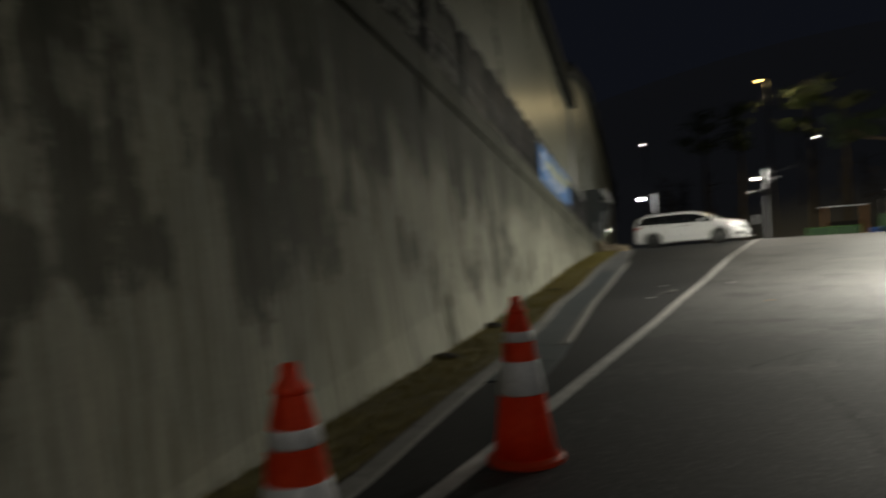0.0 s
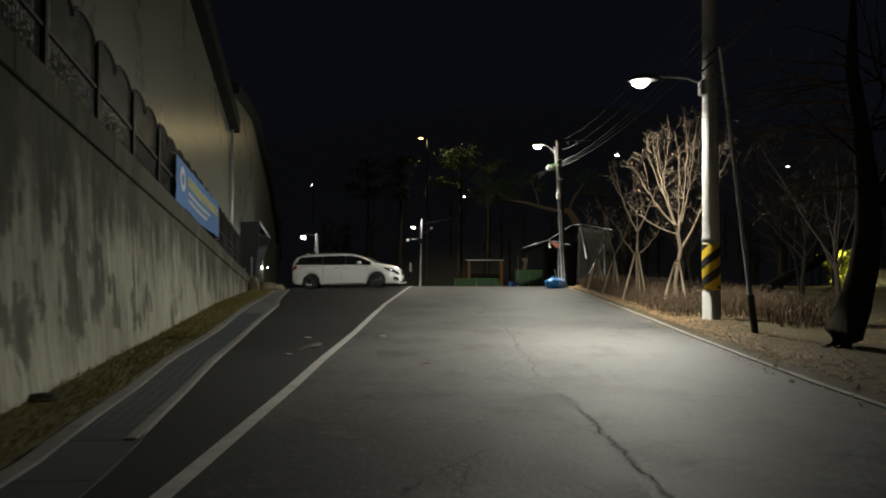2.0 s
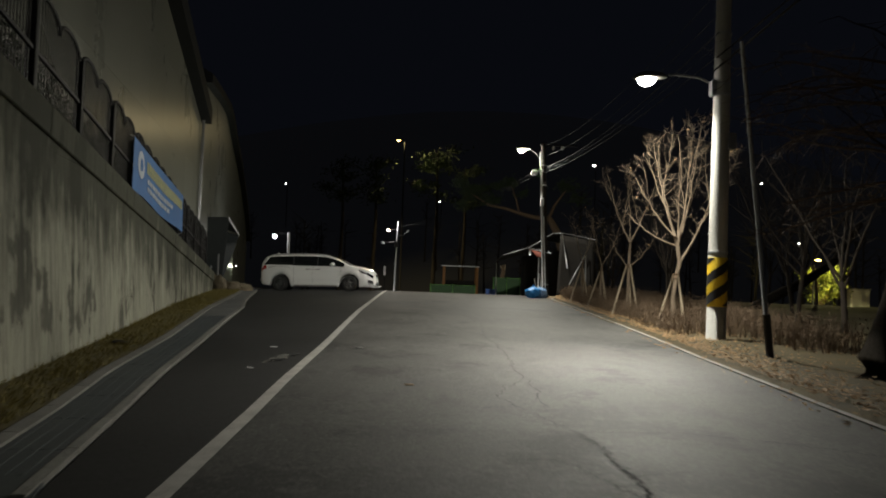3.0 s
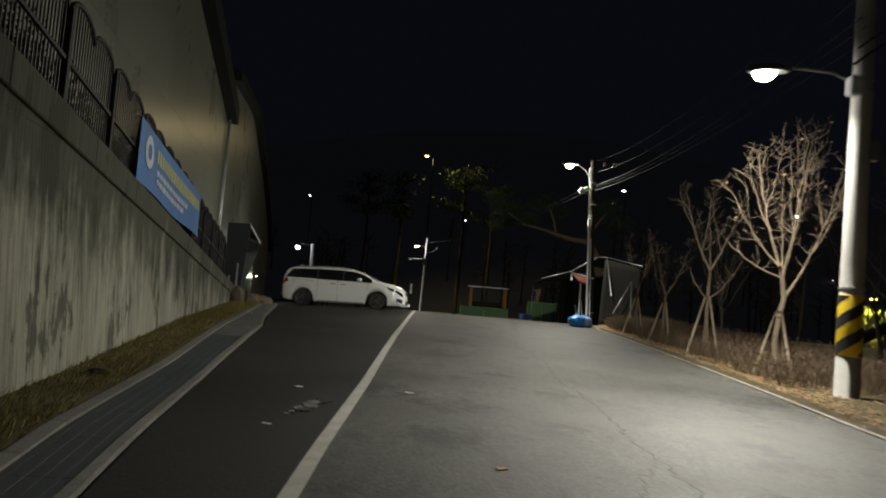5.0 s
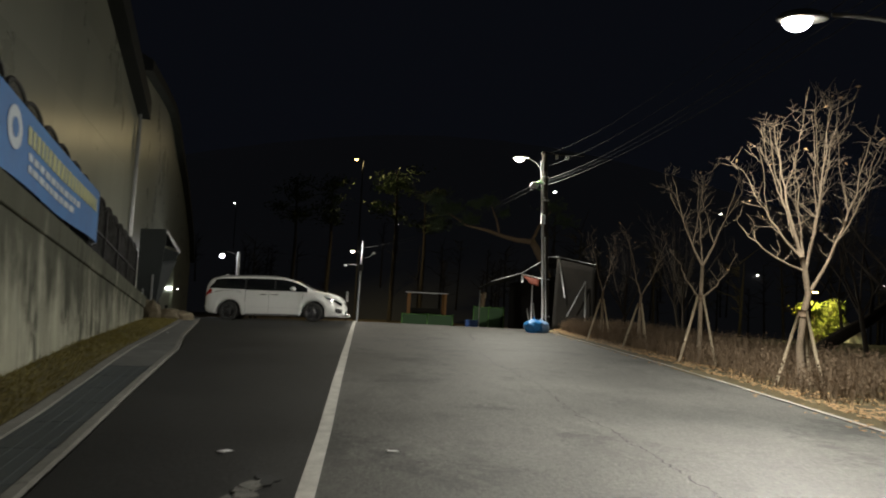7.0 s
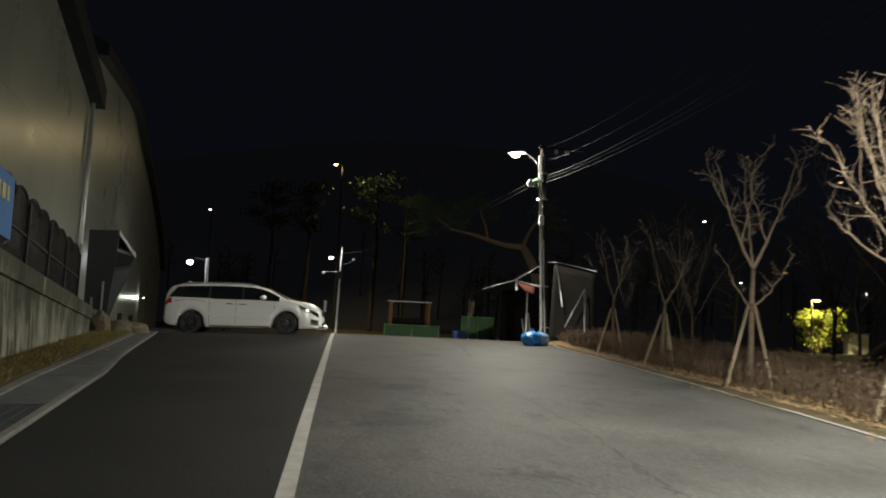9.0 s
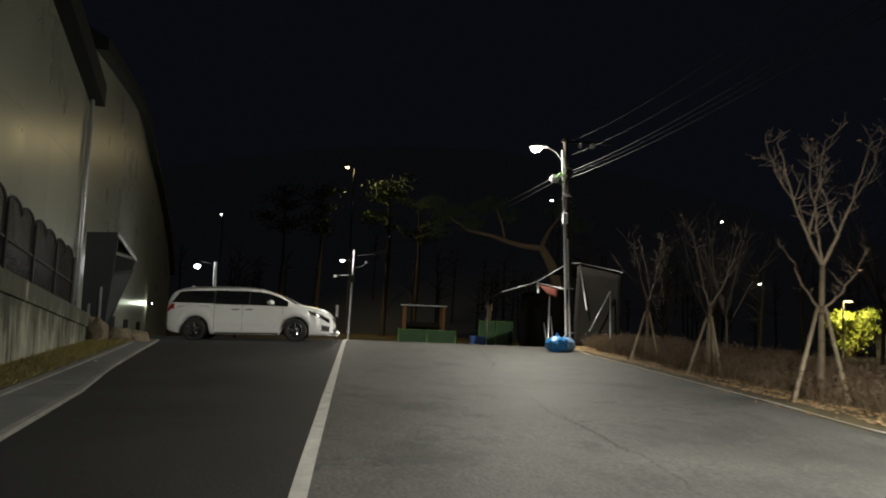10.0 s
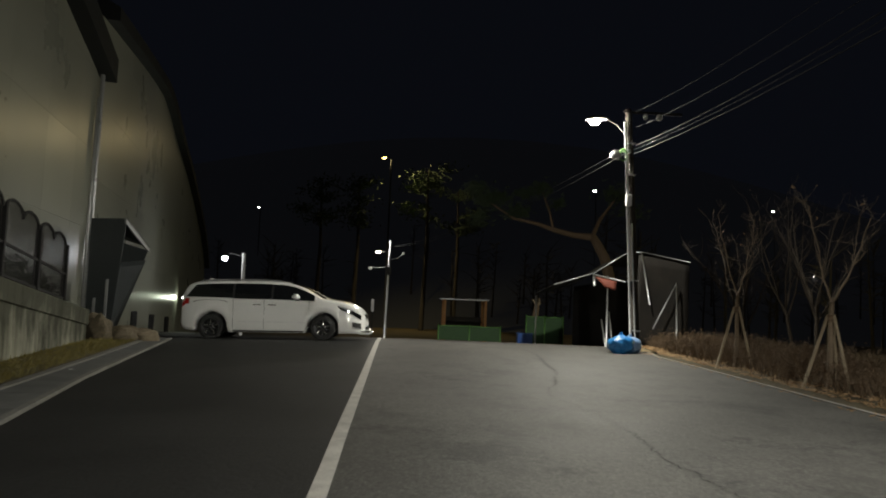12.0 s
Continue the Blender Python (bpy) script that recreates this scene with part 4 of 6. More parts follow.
car = thing("car", "white minivan parked across the top of the road", "car")
part("body", car_body(), CARPAINT, car, "white painted body", smooth=True)
for side in (-1, 1):
    flank("window", car, -2.40, -1.12, 1.04, lambda x: min(1.9, 1.12 + (x + 2.40) * 3.2), CARGLASS, 0.006, 16, side, "dark tinted pane")
    flank("window", car, -1.06, -0.05, 1.02, 1.91, CARGLASS, 0.006, 10, side, "dark tinted pane")
    flank("window", car, 0.0, 1.16, 1.02, 1.9, CARGLASS, 0.006, 14, side, "dark tinted pane")
    flank("pillar", car, -1.12, -1.06, 1.03, 1.9, PLASTIC, 0.004, 2, side, "black pillar")
    flank("pillar", car, -0.05, 0.0, 1.03, 1.9, PLASTIC, 0.004, 2, side, "black pillar")
    # Dark strip put in for the shade below the white body.
    flank("sill_trim", car, -1.08, 1.08, 0.015, 0.06, PLASTIC, 0.003, 10, side, "dark strip for the shade under the sill")
    # White colour stands in for the bright reflection of a chrome strip.
    flank("chrome_strip", car, -0.95, 0.95, 0.30, 0.345, WHITE, 0.010, 10, side, "side strip with its chrome shine painted white")
    flank("door_seam", car, -1.09, -1.08, 0.12, 1.0, PLASTIC, 0.002, 2, side)
    flank("door_seam", car, -0.24, -0.23, 0.12, 1.0, PLASTIC, 0.001, 2, side)
    flank("door_seam", car, 1.0, 1.01, 0.30, 1.0, PLASTIC, 0.001, 2, side)
    flank("slide_rail", car, -2.2, -1.25, 0.86, 0.885, PLASTIC, 0.004, 8, side)
    for x in (-0.44, -0.02):
        w, z = car_side(x, 0.84)
        tube("door_handle", [(x - 0.11, side * (w + 0.012), z), (x - 0.08, side * (w + 0.035), z), (x + 0.08, side * (w + 0.035), z), (x + 0.11, side * (w + 0.012), z)], 0.016, CHROME, car, 8, "chrome handle")
    flank("tail_lamp", car, -2.53, -2.30, lambda x: 0.80, lambda x: 0.98, TAIL, 0.010, 6, side, "red tail lamp")
    flank("headlight", car, 1.80, 2.44, lambda x: 0.84 - 0.22 * (x - 1.8), lambda x: 0.95, CARGLASS, 0.008, 8, side, "dark glossy headlight")
    flank("headlight_strip", car, 1.84, 2.40, lambda x: 0.915, lambda x: 0.945, LENS, 0.013, 6, side, "bright running light strip")
    flank("headlight_bulb", car, 2.08, 2.18, lambda x: 0.84 - 0.22 * (x - 1.8) + 0.03, lambda x: 0.89, CHROME, 0.012, 3, side, "chrome reflector")
    flank("fog_lamp", car, 2.20, 2.44, lambda x: 0.24 + 0.10 * (2.44 - x), lambda x: 0.52 - 0.25 * (2.44 - x), PLASTIC, 0.008, 5, side, "black fog lamp recess")
    flank("fog_trim", car, 2.18, 2.46, lambda x: 0.20, lambda x: 0.235, CHROME, 0.012, 4, side, "chrome fog lamp trim")
    flank("belt_trim", car, -1.05, 1.20, 1.0, 1.02, CHROME, 0.008, 12, side, "chrome belt line")
    w, z = car_side(0.72, 1.08)
    mir = part("mirror", box((0.20, 0.20, 0.15), (0.66, side * (w + 0.16), z + 0.07), 0.045), CARPAINT, car, "white door mirror", smooth=True)
    part("mirror_foot", box((0.08, 0.14, 0.05), (0.70, side * (w + 0.05), z + 0.0), 0.015), PLASTIC, mir)
    part("mirror_glass", box((0.01, 0.16, 0.11), (0.555, side * (w + 0.16), z + 0.07), 0.003), CHROME, mir)
    rail = [(x, side * (car_side(x, 2.0)[0] - 0.06), car_roof(x) - 0.012 + 0.03 * min(1, 4 * min(x + 2.1, 0.3 - x))) for x in np.linspace(-2.1, 0.3, 14)]
    tube("roof_rail", rail, 0.018, STEEL, car, 6, "grey roof rail")
    for x0 in WHEELS:
        wheel = tube("wheel", [(x0, side * 0.74, 0.357), (x0, side * 0.95, 0.357)], 0.20, PLASTIC, car, 20)
        ring = []
        for r, y in ((0.225, 0.745), (0.335, 0.745), (0.357, 0.775), (0.357, 0.935), (0.335, 0.962), (0.235, 0.966), (0.225, 0.94)):
            ring.append((r, y))
        v = [(x0 + r * math.cos(2 * math.pi * k / 32), side * y, 0.357 + r * math.sin(2 * math.pi * k / 32)) for r, y in ring for k in range(32)]
        f = [(i * 32 + k, i * 32 + (k + 1) % 32, ((i + 1) % 7) * 32 + (k + 1) % 32, ((i + 1) % 7) * 32 + k) for i in range(7) for k in range(32)]
        mesh_part("tyre", make_mesh("tyre", v, f), RUBBER, wheel, "black tyre", smooth=True)
        for k in range(10):
            a = 2 * math.pi * k / 10 + 0.2
            p0, p1 = (x0 + 0.045 * math.cos(a), side * 0.97, 0.357 + 0.045 * math.sin(a)), (x0 + 0.225 * math.cos(a + 0.08), side * 0.962, 0.357 + 0.225 * math.sin(a + 0.08))
            tube("spoke", [p0, p1], [0.026, 0.017], ALLOY if k % 2 else CHROME, wheel, 6)
        tube("hub", [(x0, side * 0.955, 0.357), (x0, side * 0.982, 0.357)], [0.055, 0.05], ALLOY, wheel, 16)
        v = [(x0 + r * math.cos(2 * math.pi * k / 32), side * y, 0.357 + r * math.sin(2 * math.pi * k / 32)) for r, y in ((0.235, 0.955), (0.24, 0.975), (0.215, 0.975), (0.21, 0.955)) for k in range(32)]
        f = [(i * 32 + k, i * 32 + (k + 1) % 32, ((i + 1) % 4) * 32 + (k + 1) % 32, ((i + 1) % 4) * 32 + k) for i in range(4) for k in range(32)]
        mesh_part("rim", make_mesh("rim", v, f), ALLOY, wheel, smooth=True)
# windscreen, rear pane, grille, plate, bumper
v = []
for i in range(7):
    x = 0.46 + (1.36 - 0.46) * i / 6
    for j in range(9):
        u = -1 + 2 * j / 8
        w = car_side(x, 2.0)[0] * 0.9
        v.append((x, u * w, car_roof(x) + 0.012 - 0.028 * abs(u) ** 3))
f = [(i * 9 + j, i * 9 + j + 1, i * 9 + j + 10, i * 9 + j + 9) for i in range(6) for j in range(8)]
mesh_part("windscreen", make_mesh("windscreen", v, f), CARGLASS, car, "dark windscreen", smooth=True)
part("rear_window", box((0.02, 1.2, 0.3), (-2.44, 0, 1.34), 0.008), CARGLASS, car)
part("grille", box((0.05, 0.9, 0.17), (2.535, 0, 0.66), 0.02), PLASTIC, car, "black grille")
part("grille_bar", box((0.03, 0.95, 0.03), (2.565, 0, 0.75), 0.01), CHROME, car)
part("number_plate", box((0.012, 0.52, 0.11), (2.575, 0, 0.46), 0.004), WHITE, car, "white number plate")
part("front_lip", box((0.34, 1.62, 0.045), (2.52, 0, 0.20), 0.018), CARPAINT, car, "white lower bumper lip")
part("lip_trim", box((0.30, 1.50, 0.025), (2.55, 0, 0.265), 0.01), CHROME, car, "chrome bumper trim")
part("lower_intake", box((0.04, 1.1, 0.12), (2.56, 0, 0.335), 0.02), PLASTIC, car, "black lower intake")
for k in range(4):
    part("grille_slat", box((0.02, 0.86, 0.012), (2.562, 0, 0.60 + 0.035 * k), 0.004), CHROME, car)
part("rear_bumper", box((0.12, 1.5, 0.2), (-2.54, 0, 0.50), 0.05), CARPAINT, car)
part("underbody", box((4.2, 1.5, 0.16), (0, 0, 0.28), 0.02), PLASTIC, car)
part("antenna", box((0.12, 0.04, 0.06), (-1.95, 0, 1.69), 0.015), CARPAINT, car)
car.matrix_world = pose(-4.26, 31.42, 0.53, 0, -1.7, -1.0)


# ---- poles and street lamps ----
def lamp_head(parent, centre, aim, lens, size=1.0):
    """A flattened street lamp head with a bowl lens below; aim is its turn about z."""
    bm = bmesh.new()
    bmesh.ops.create_uvsphere(bm, u_segments=20, v_segments=10, radius=1)
    for v in bm.verts:
        v.co = Vector((v.co.x * 0.33, v.co.y * 0.17, max(v.co.z, -0.1) * 0.13))
    bm.transform(pose(*centre, 0, 0, aim) @ Matrix.Scale(size, 4))
    head = part("head", bm, ARM, parent, "grey lamp head", smooth=True)
    bm = bmesh.new()
    bmesh.ops.create_uvsphere(bm, u_segments=20, v_segments=10, radius=1)
    for v in bm.verts:
        v.co = Vector((v.co.x * 0.18 - 0.06, v.co.y * 0.14, -0.012 + min(v.co.z, 0.05) * 0.15))
    bm.transform(pose(*centre, 0, 0, aim) @ Matrix.Scale(size, 4))
    part("lens", bm, lens, head, "glowing lens", smooth=True)


pole1 = thing("utility_pole", "tall pale concrete utility pole with yellow and black warning band", "pole")
PX, PY = 5.86, 11.25
PZ = land(PX, PY) - 0.05
tube("shaft", [(PX, PY, PZ), (PX, PY, 2.5), (PX, PY, 6), (PX, PY, 10.2)], [0.178, 0.166, 0.142, 0.112], POLE, pole1, 28)
bm = lathe([(0.1775, 1.12), (0.1805, 1.13), (0.176, 2.02), (0.172, 2.03)], 28)
bm.transform(pose(PX, PY, 0))
band = part("warning_band", bm, YELLOW, pole1, "yellow band with black diagonal stripes", smooth=True)
for k in range(-2, 3):
    v, f = [], []
    for i in range(29):
        a = -math.pi + i * 2 * math.pi / 28
        z = 1.13 + 0.38 * k + 0.76 * i / 28
        lo, hi = min(max(z, 1.13), 2.02), min(max(z + 0.19, 1.13), 2.02)
        if hi - lo < 0.01:
            continue
        for zc in (lo, hi):
            r = 0.1825 - 0.004 * (zc - 1.13)
            v.append((PX + r * math.cos(a), PY + r * math.sin(a), zc))
    f = [(2 * i, 2 * i + 1, 2 * i + 3, 2 * i + 2) for i in range(len(v) // 2 - 1)]
    if f:
        mesh_part("stripe", make_mesh("stripe", v, f), BLACK, band, "black diagonal stripe")
for z in (2.1, 5.05, 5.25, 6.2):
    r = float(np.interp(z, (0.4, 2.5, 6, 10.2), (0.178, 0.166, 0.142, 0.112)))
    bm = lathe([(r + 0.002, z), (r + 0.012, z + 0.005), (r + 0.012, z + 0.045), (r + 0.002, z + 0.05)], 20)
    bm.transform(pose(PX, PY, 0))
    part("strap", bm, STEEL, pole1, "steel strap")
part("junction_box", box((0.16, 0.12, 0.3), (PX + 0.16, PY - 0.1, 4.2), 0.015), STEEL, pole1)
part("cross_arm", box((1.5, 0.08, 0.09), (PX, PY - 0.15, 8.2), 0.01), STEEL_DARK, pole1)
sl = thing("street_lamp", "lit street lamp on a curved arm fixed to the concrete pole", "street lamp", group="street lamps")
tube("arm", [(PX - 0.05, PY + 0.02, 5.22), (PX - 0.35, PY + 0.2, 5.44), (PX - 0.7, PY + 0.38, 5.53), (4.98, 11.68, 5.54)], 0.026, ARM, sl, 8)
part("clamp", box((0.12, 0.2, 0.3), (PX - 0.15, PY + 0.02, 5.2), 0.02), STEEL, sl)
lamp_head(sl, (4.66, 11.8, 5.50), -15, LIT)

# unseen lamp added behind the walk's start, inferred from lit cones and row spacing
back = thing("street_lamp", "unseen lit street lamp added on a steel post beside the verge", "street lamp", group="street lamps")
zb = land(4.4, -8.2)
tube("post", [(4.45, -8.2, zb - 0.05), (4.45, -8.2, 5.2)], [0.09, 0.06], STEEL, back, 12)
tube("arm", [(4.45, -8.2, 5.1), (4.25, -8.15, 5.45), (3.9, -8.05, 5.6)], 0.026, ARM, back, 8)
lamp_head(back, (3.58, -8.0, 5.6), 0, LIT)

stay = thing("stay_post", "thin leaning steel post with a dark sleeve at its foot", "post")
tube("shaft", [(5.82, 9.0, 0.30), (5.54, 9.0, 2.8), (5.25, 9.0, 5.35)], [0.042, 0.036, 0.03], STEEL, stay, 12)
tube("sleeve", [(5.83, 9.0, 0.25), (5.74, 9.0, 1.1)], [0.062, 0.058], STEEL_DARK, stay, 12, "dark rubber sleeve")


def cable(points_a, points_b, sag, r=0.013, label="black overhead cable slung between poles", n=16):
    a, b = Vector(points_a), Vector(points_b)
    pts = [a.lerp(b, k / n) - Vector((0, 0, sag * 4 * (k / n) * (1 - k / n))) for k in range(n + 1)]
    ob = tube("cable", pts, r, STEEL_DARK if r > 0.0135 else CABLE, None, 5)
    tagged(ob, label, "cable", "overhead cables")


P2 = (5.55, 30.2)
for dx, za, zb, s, r in ((-0.25, 6.9, 7.42, 0.45, 0.005), (-0.2, 6.5, 6.95, 0.42, 0.006), (-0.15, 6.2, 6.42, 0.36, 0.010), (-0.1, 6.05, 6.32, 0.34, 0.006), (0.0, 5.9, 6.18, 0.30, 0.010)):
    cable((PX + dx, PY - 0.17, za), (P2[0] + 0.06 - dx * 0.3, P2[1] - 0.1, zb), s, r)
cable((PX - 0.2, PY - 0.1, 5.5), (9.4, -4.0, 9.9), 0.05, 0.022)
cable((PX - 0.15, PY - 0.1, 5.75), (9.9, -4.0, 10.1), 0.05, 0.016)
cable((PX - 0.6, PY - 0.15, 8.25), (6.6, -6.0, 9.6), 0.1, 0.014)
for zz, s in ((6.45, 0.5), (6.3, 0.6)):
    cable((P2[0], P2[1], zz), (-1.58, 48.0, 4.6), s, 0.007)

pole2 = thing("utility_pole", "dark timber utility pole with a pale conduit and cable brackets", "pole")
tube("shaft", [(5.86, 30.25, 0.5), (5.68, 30.25, 4.0), (5.5, 30.25, 7.5)], [0.12, 0.105, 0.09], BARK_DARK, pole2, 16)
tube("conduit", [(5.68, 30.12, 0.5), (5.55, 30.12, 3.5), (5.37, 30.12, 7.1)], 0.038, STEEL, pole2, 10, "pale steel conduit")
tube("thin_conduit", [(5.80, 30.10, 0.5), (5.62, 30.10, 4.2)], 0.022, STEEL, pole2, 8)
part("meter_box", box((0.16, 0.12, 0.34), (5.50, 30.05, 4.85), 0.015), WHITE, pole2, "pale meter box")
part("splice_box", box((0.30, 0.18, 0.22), (5.12, 30.1, 6.12), 0.05), WHITE, pole2, "pale splice box")
part("bracket", box((0.5, 0.06, 0.06), (5.3, 30.12, 6.25), 0.01), STEEL, pole2)
for i in range(3):
    a = 0.3 * i
    tube("coil", [(5.32 + 0.11 * math.cos(t), 30.06, 6.12 + 0.02 * i + 0.16 * math.sin(t)) for t in np.linspace(0.3 + a, 5.6 + a, 14)], 0.012, GREENTUBE, pole2, 6, "green cable coil")
part("cross_arm", box((1.7, 0.07, 0.07), (6.2, 30.2, 7.42), 0.01, None), STEEL_DARK, pole2)
for x, s in ((5.95, 0.10), (6.35, 0.14)):
    part("floodlight", box((s, 0.14, 0.16), (x, 30.1, 7.28), 0.02), WHITE, pole2, "small pale floodlight, unlit")
for z in (1.2, 2.6, 5.6, 6.5):
    part("strap", box((0.26, 0.24, 0.03), (5.5 + (7.5 - z) * 0.045, 30.2, z), 0.004), STEEL, pole2)
sl2 = thing("street_lamp", "lit street lamp on a short arm fixed to the timber pole", "street lamp", group="street lamps")
tube("arm", [(5.4, 30.2, 6.75), (5.2, 30.3, 7.05), (4.95, 30.4, 7.22)], 0.018, STEEL_DARK, sl2, 8)
lamp_head(sl2, (4.66, 30.55, 7.25), -20, LITWARM)

pole3 = thing("street_lamp", "grey steel lamp post with a lit head and side arms", "street lamp", group="street lamps")
z3 = land(-1.6, 48)
tube("shaft", [(-1.62, 48, z3 - 0.05), (-1.52, 48, 4.95)], [0.068, 0.045], STEEL, pole3, 12)
tube("arm", [(-1.54, 48, 4.2), (-1.75, 48, 4.36), (-1.9, 48, 4.38)], 0.018, STEEL_DARK, pole3, 8)
tube("side_arm", [(-1.53, 48, 3.95), (-1.1, 48, 4.05), (-0.83, 48, 4.27)], 0.016, STEEL, pole3, 8)
tube("sign_arm", [(-1.55, 48, 3.55), (-2.5, 48, 3.5)], 0.014, STEEL_DARK, pole3, 8)
part("camera_box", box((0.18, 0.14, 0.14), (-2.5, 47.95, 3.45), 0.02), WHITE, pole3)
part("camera_box", box((0.14, 0.12, 0.12), (-0.83, 47.95, 4.3), 0.02), WHITE, pole3)
part("control_box", box((0.3, 0.2, 0.42), (-1.56, 47.85, 3.35), 0.02), STEEL_DARK, pole3)
lamp_head(pole3, (-2.1, 48.0, 4.36), 0, LITWARM, 0.62)
sign = thing("road_sign", "slim pale marker board on a dark post", "sign")
part("board", box((0.14, 0.03, 0.62), (-2.25, 47, 1.55), 0.008), WHITE, sign)
tube("post", [(-2.25, 47.05, land(-2.25, 47) - 0.05), (-2.25, 47.05, 1.9)], 0.03, STEEL_DARK, sign, 8)

globe = thing("globe_lamp", "white globe lamp hanging from a pale post", "lamp")
zg = land(-8.45, 45.8)
tube("post", [(-8.45, 45.8, zg - 0.05), (-8.52, 45.8, 3.80)], 0.085, WHITE, globe, 12)
tube("arm", [(-8.5, 45.8, 3.60), (-8.9, 45.8, 3.74), (-9.25, 45.8, 3.80), (-9.42, 45.8, 3.77)], 0.016, STEEL_DARK, globe, 8)
bm = bmesh.new()
bmesh.ops.create_uvsphere(bm, u_segments=16, v_segments=10, radius=0.14)
bm.transform(pose(-9.42, 45.8, 3.54))
part("globe", bm, glow("globe_glass", (0.95, 0.97, 1.0), 14), globe, "glowing globe", smooth=True)
bm = lathe([(0.16, 3.62), (0.10, 3.72), (0.03, 3.78)], 16)
bm.transform(pose(-9.42, 45.8, 0))
part("cap", bm, STEEL_DARK, globe)

tall = thing("street_lamp", "tall lamp post with a yellow lamp among pines", "street lamp", group="street lamps")
tube("shaft", [(-3.2, 106.5, -1.8), (-3.2, 106.5, 20.9)], [0.16, 0.08], STEEL_DARK, tall, 10)
tube("arm", [(-3.2, 106.5, 20.8), (-3.7, 106.5, 21.05)], 0.05, STEEL_DARK, tall, 8)
lamp_head(tall, (-4.05, 106.4, 21.0), 0, LITYELLOW, 1.6)


def hill_z(x, y):
    return land(x, y) - 0.05 + hill(x, y)


for x, y, z, r in ((-27.0, 140, 17.6, 0.15), (2.9, 140, 15.3, 0.15), (32.8, 140, 23.5, 0.26), (66.0, 140, 21.3, 0.22), (66.5, 140, 4.6, 0.24), (73.7, 140, 9.8, 0.16), (100, 140, 9.0, 0.14)):
    fl = thing("distant_lamp", "far lamp on a thin post on the dark hill", "lamp", group="far lamps")
    tube("post", [(x + 0.3, y, hill_z(x, y) - 0.5), (x + 0.3, y, z)], 0.08, STEEL_DARK, fl, 6)
    bm = bmesh.new()
    bmesh.ops.create_icosphere(bm, subdivisions=2, radius=r)
    bmesh.ops.scale(bm, vec=(1.3, 1, 0.6), verts=bm.verts)
    bm.transform(pose(x, y, z))
    part("lens", bm, LITFAR, fl, smooth=True)


# ---- trees ----
def limb(v, f, start, way, length, r0, r1, rng, bend=0.12, rise=0.05, steps=6, sides=5):
    """One wandering tapered branch; returns its points."""
    p, d = Vector(start), Vector(way).normalized()
    pts, rs = [p.copy()], [r0]
    for i in range(steps):
        d = (d + Vector((rng.uniform(-bend, bend), rng.uniform(-bend, bend), rng.uniform(-bend, bend) + rise))).normalized()
        p = p + d * (length / steps)
        pts.append(p.copy())
        rs.append(r0 + (r1 - r0) * (i + 1) / steps)
    tube_into(v, f, pts, rs, sides, cap=False)
    return pts, rs


def branch_tree(name, label, height, fork, spread, seed, bark, trunk_r=0.075, limbs=6, group="", sprays=4, rise=0.06):
    rng = random.Random(seed)
    t = thing(name, label, "tree", group=group)
    v, f = [], []
    lean = Vector((rng.uniform(-0.05, 0.05), rng.uniform(-0.05, 0.05), 1))
    trunk, rs = limb(v, f, (0, 0, -0.1), lean, fork + 0.1, trunk_r, trunk_r * 0.75, rng, 0.06, 0.02, 6, 10)
    mesh_part("trunk", make_mesh("trunk", v, f), bark, t, smooth=True)
    v, f = [], []
    for k in range(limbs):
        a = 2 * math.pi * (k + rng.uniform(-0.3, 0.3)) / limbs
        tilt = spread * rng.uniform(0.55, 1.1) if k else 0.12
        base = trunk[-1 - (k % 3 > 1)]
        way = Vector((math.cos(a) * tilt, math.sin(a) * tilt, 1))
        length = (height - fork) * rng.uniform(0.8, 1.05)
        pts, rs = limb(v, f, base, way, length, trunk_r * 0.46, 0.006, rng, 0.12, rise, 9, 6)
        for i in range(2, len(pts)):
            for q in range(rng.choice((1, 2, 2)) if i > 2 else 1):
                w = Vector((rng.uniform(-1, 1), rng.uniform(-1, 1), rng.uniform(0.25, 1.0)))
                sub, rr = limb(v, f, pts[i], w, length * rng.uniform(0.16, 0.34) * (1.3 - i / 14), max(rs[i] * 0.5, 0.006), 0.003, rng, 0.22, rise * 1.6, 5, 4)
                for s in range(sprays):
                    j = rng.randint(1, len(sub) - 1)
                    w2 = Vector((rng.uniform(-1, 1), rng.uniform(-1, 1), rng.uniform(-0.1, 1.0)))
                    limb(v, f, sub[j], w2, rng.uniform(0.12, 0.38), 0.004, 0.002, rng, 0.25, 0.05, 3, 3)
    mesh_part("crown", make_mesh("crown", v, f), bark, t, smooth=True)
    return t


def leaf_into(v, f, p, rng, size, flat=False):
    a = Vector((rng.uniform(-1, 1), rng.uniform(-1, 1), rng.uniform(-1, 1) * (0.15 if flat else 1))).normalized()
    b = a.cross(Vector((rng.uniform(-0.3, 0.3), rng.uniform(-0.3, 0.3), 1)) if flat else Vector((rng.uniform(-1, 1), rng.uniform(-1, 1), 0.3))).normalized()
    s = size * rng.uniform(0.6, 1.3)
    k = len(v)
    c = a.cross(b) * s * 0.25
    v += [tuple(p - a * s), tuple(p + b * s * 0.5 + c), tuple(p + a * s), tuple(p - b * s * 0.5 + c)]
    f += [(k, k + 1, k + 2), (k, k + 2, k + 3)]


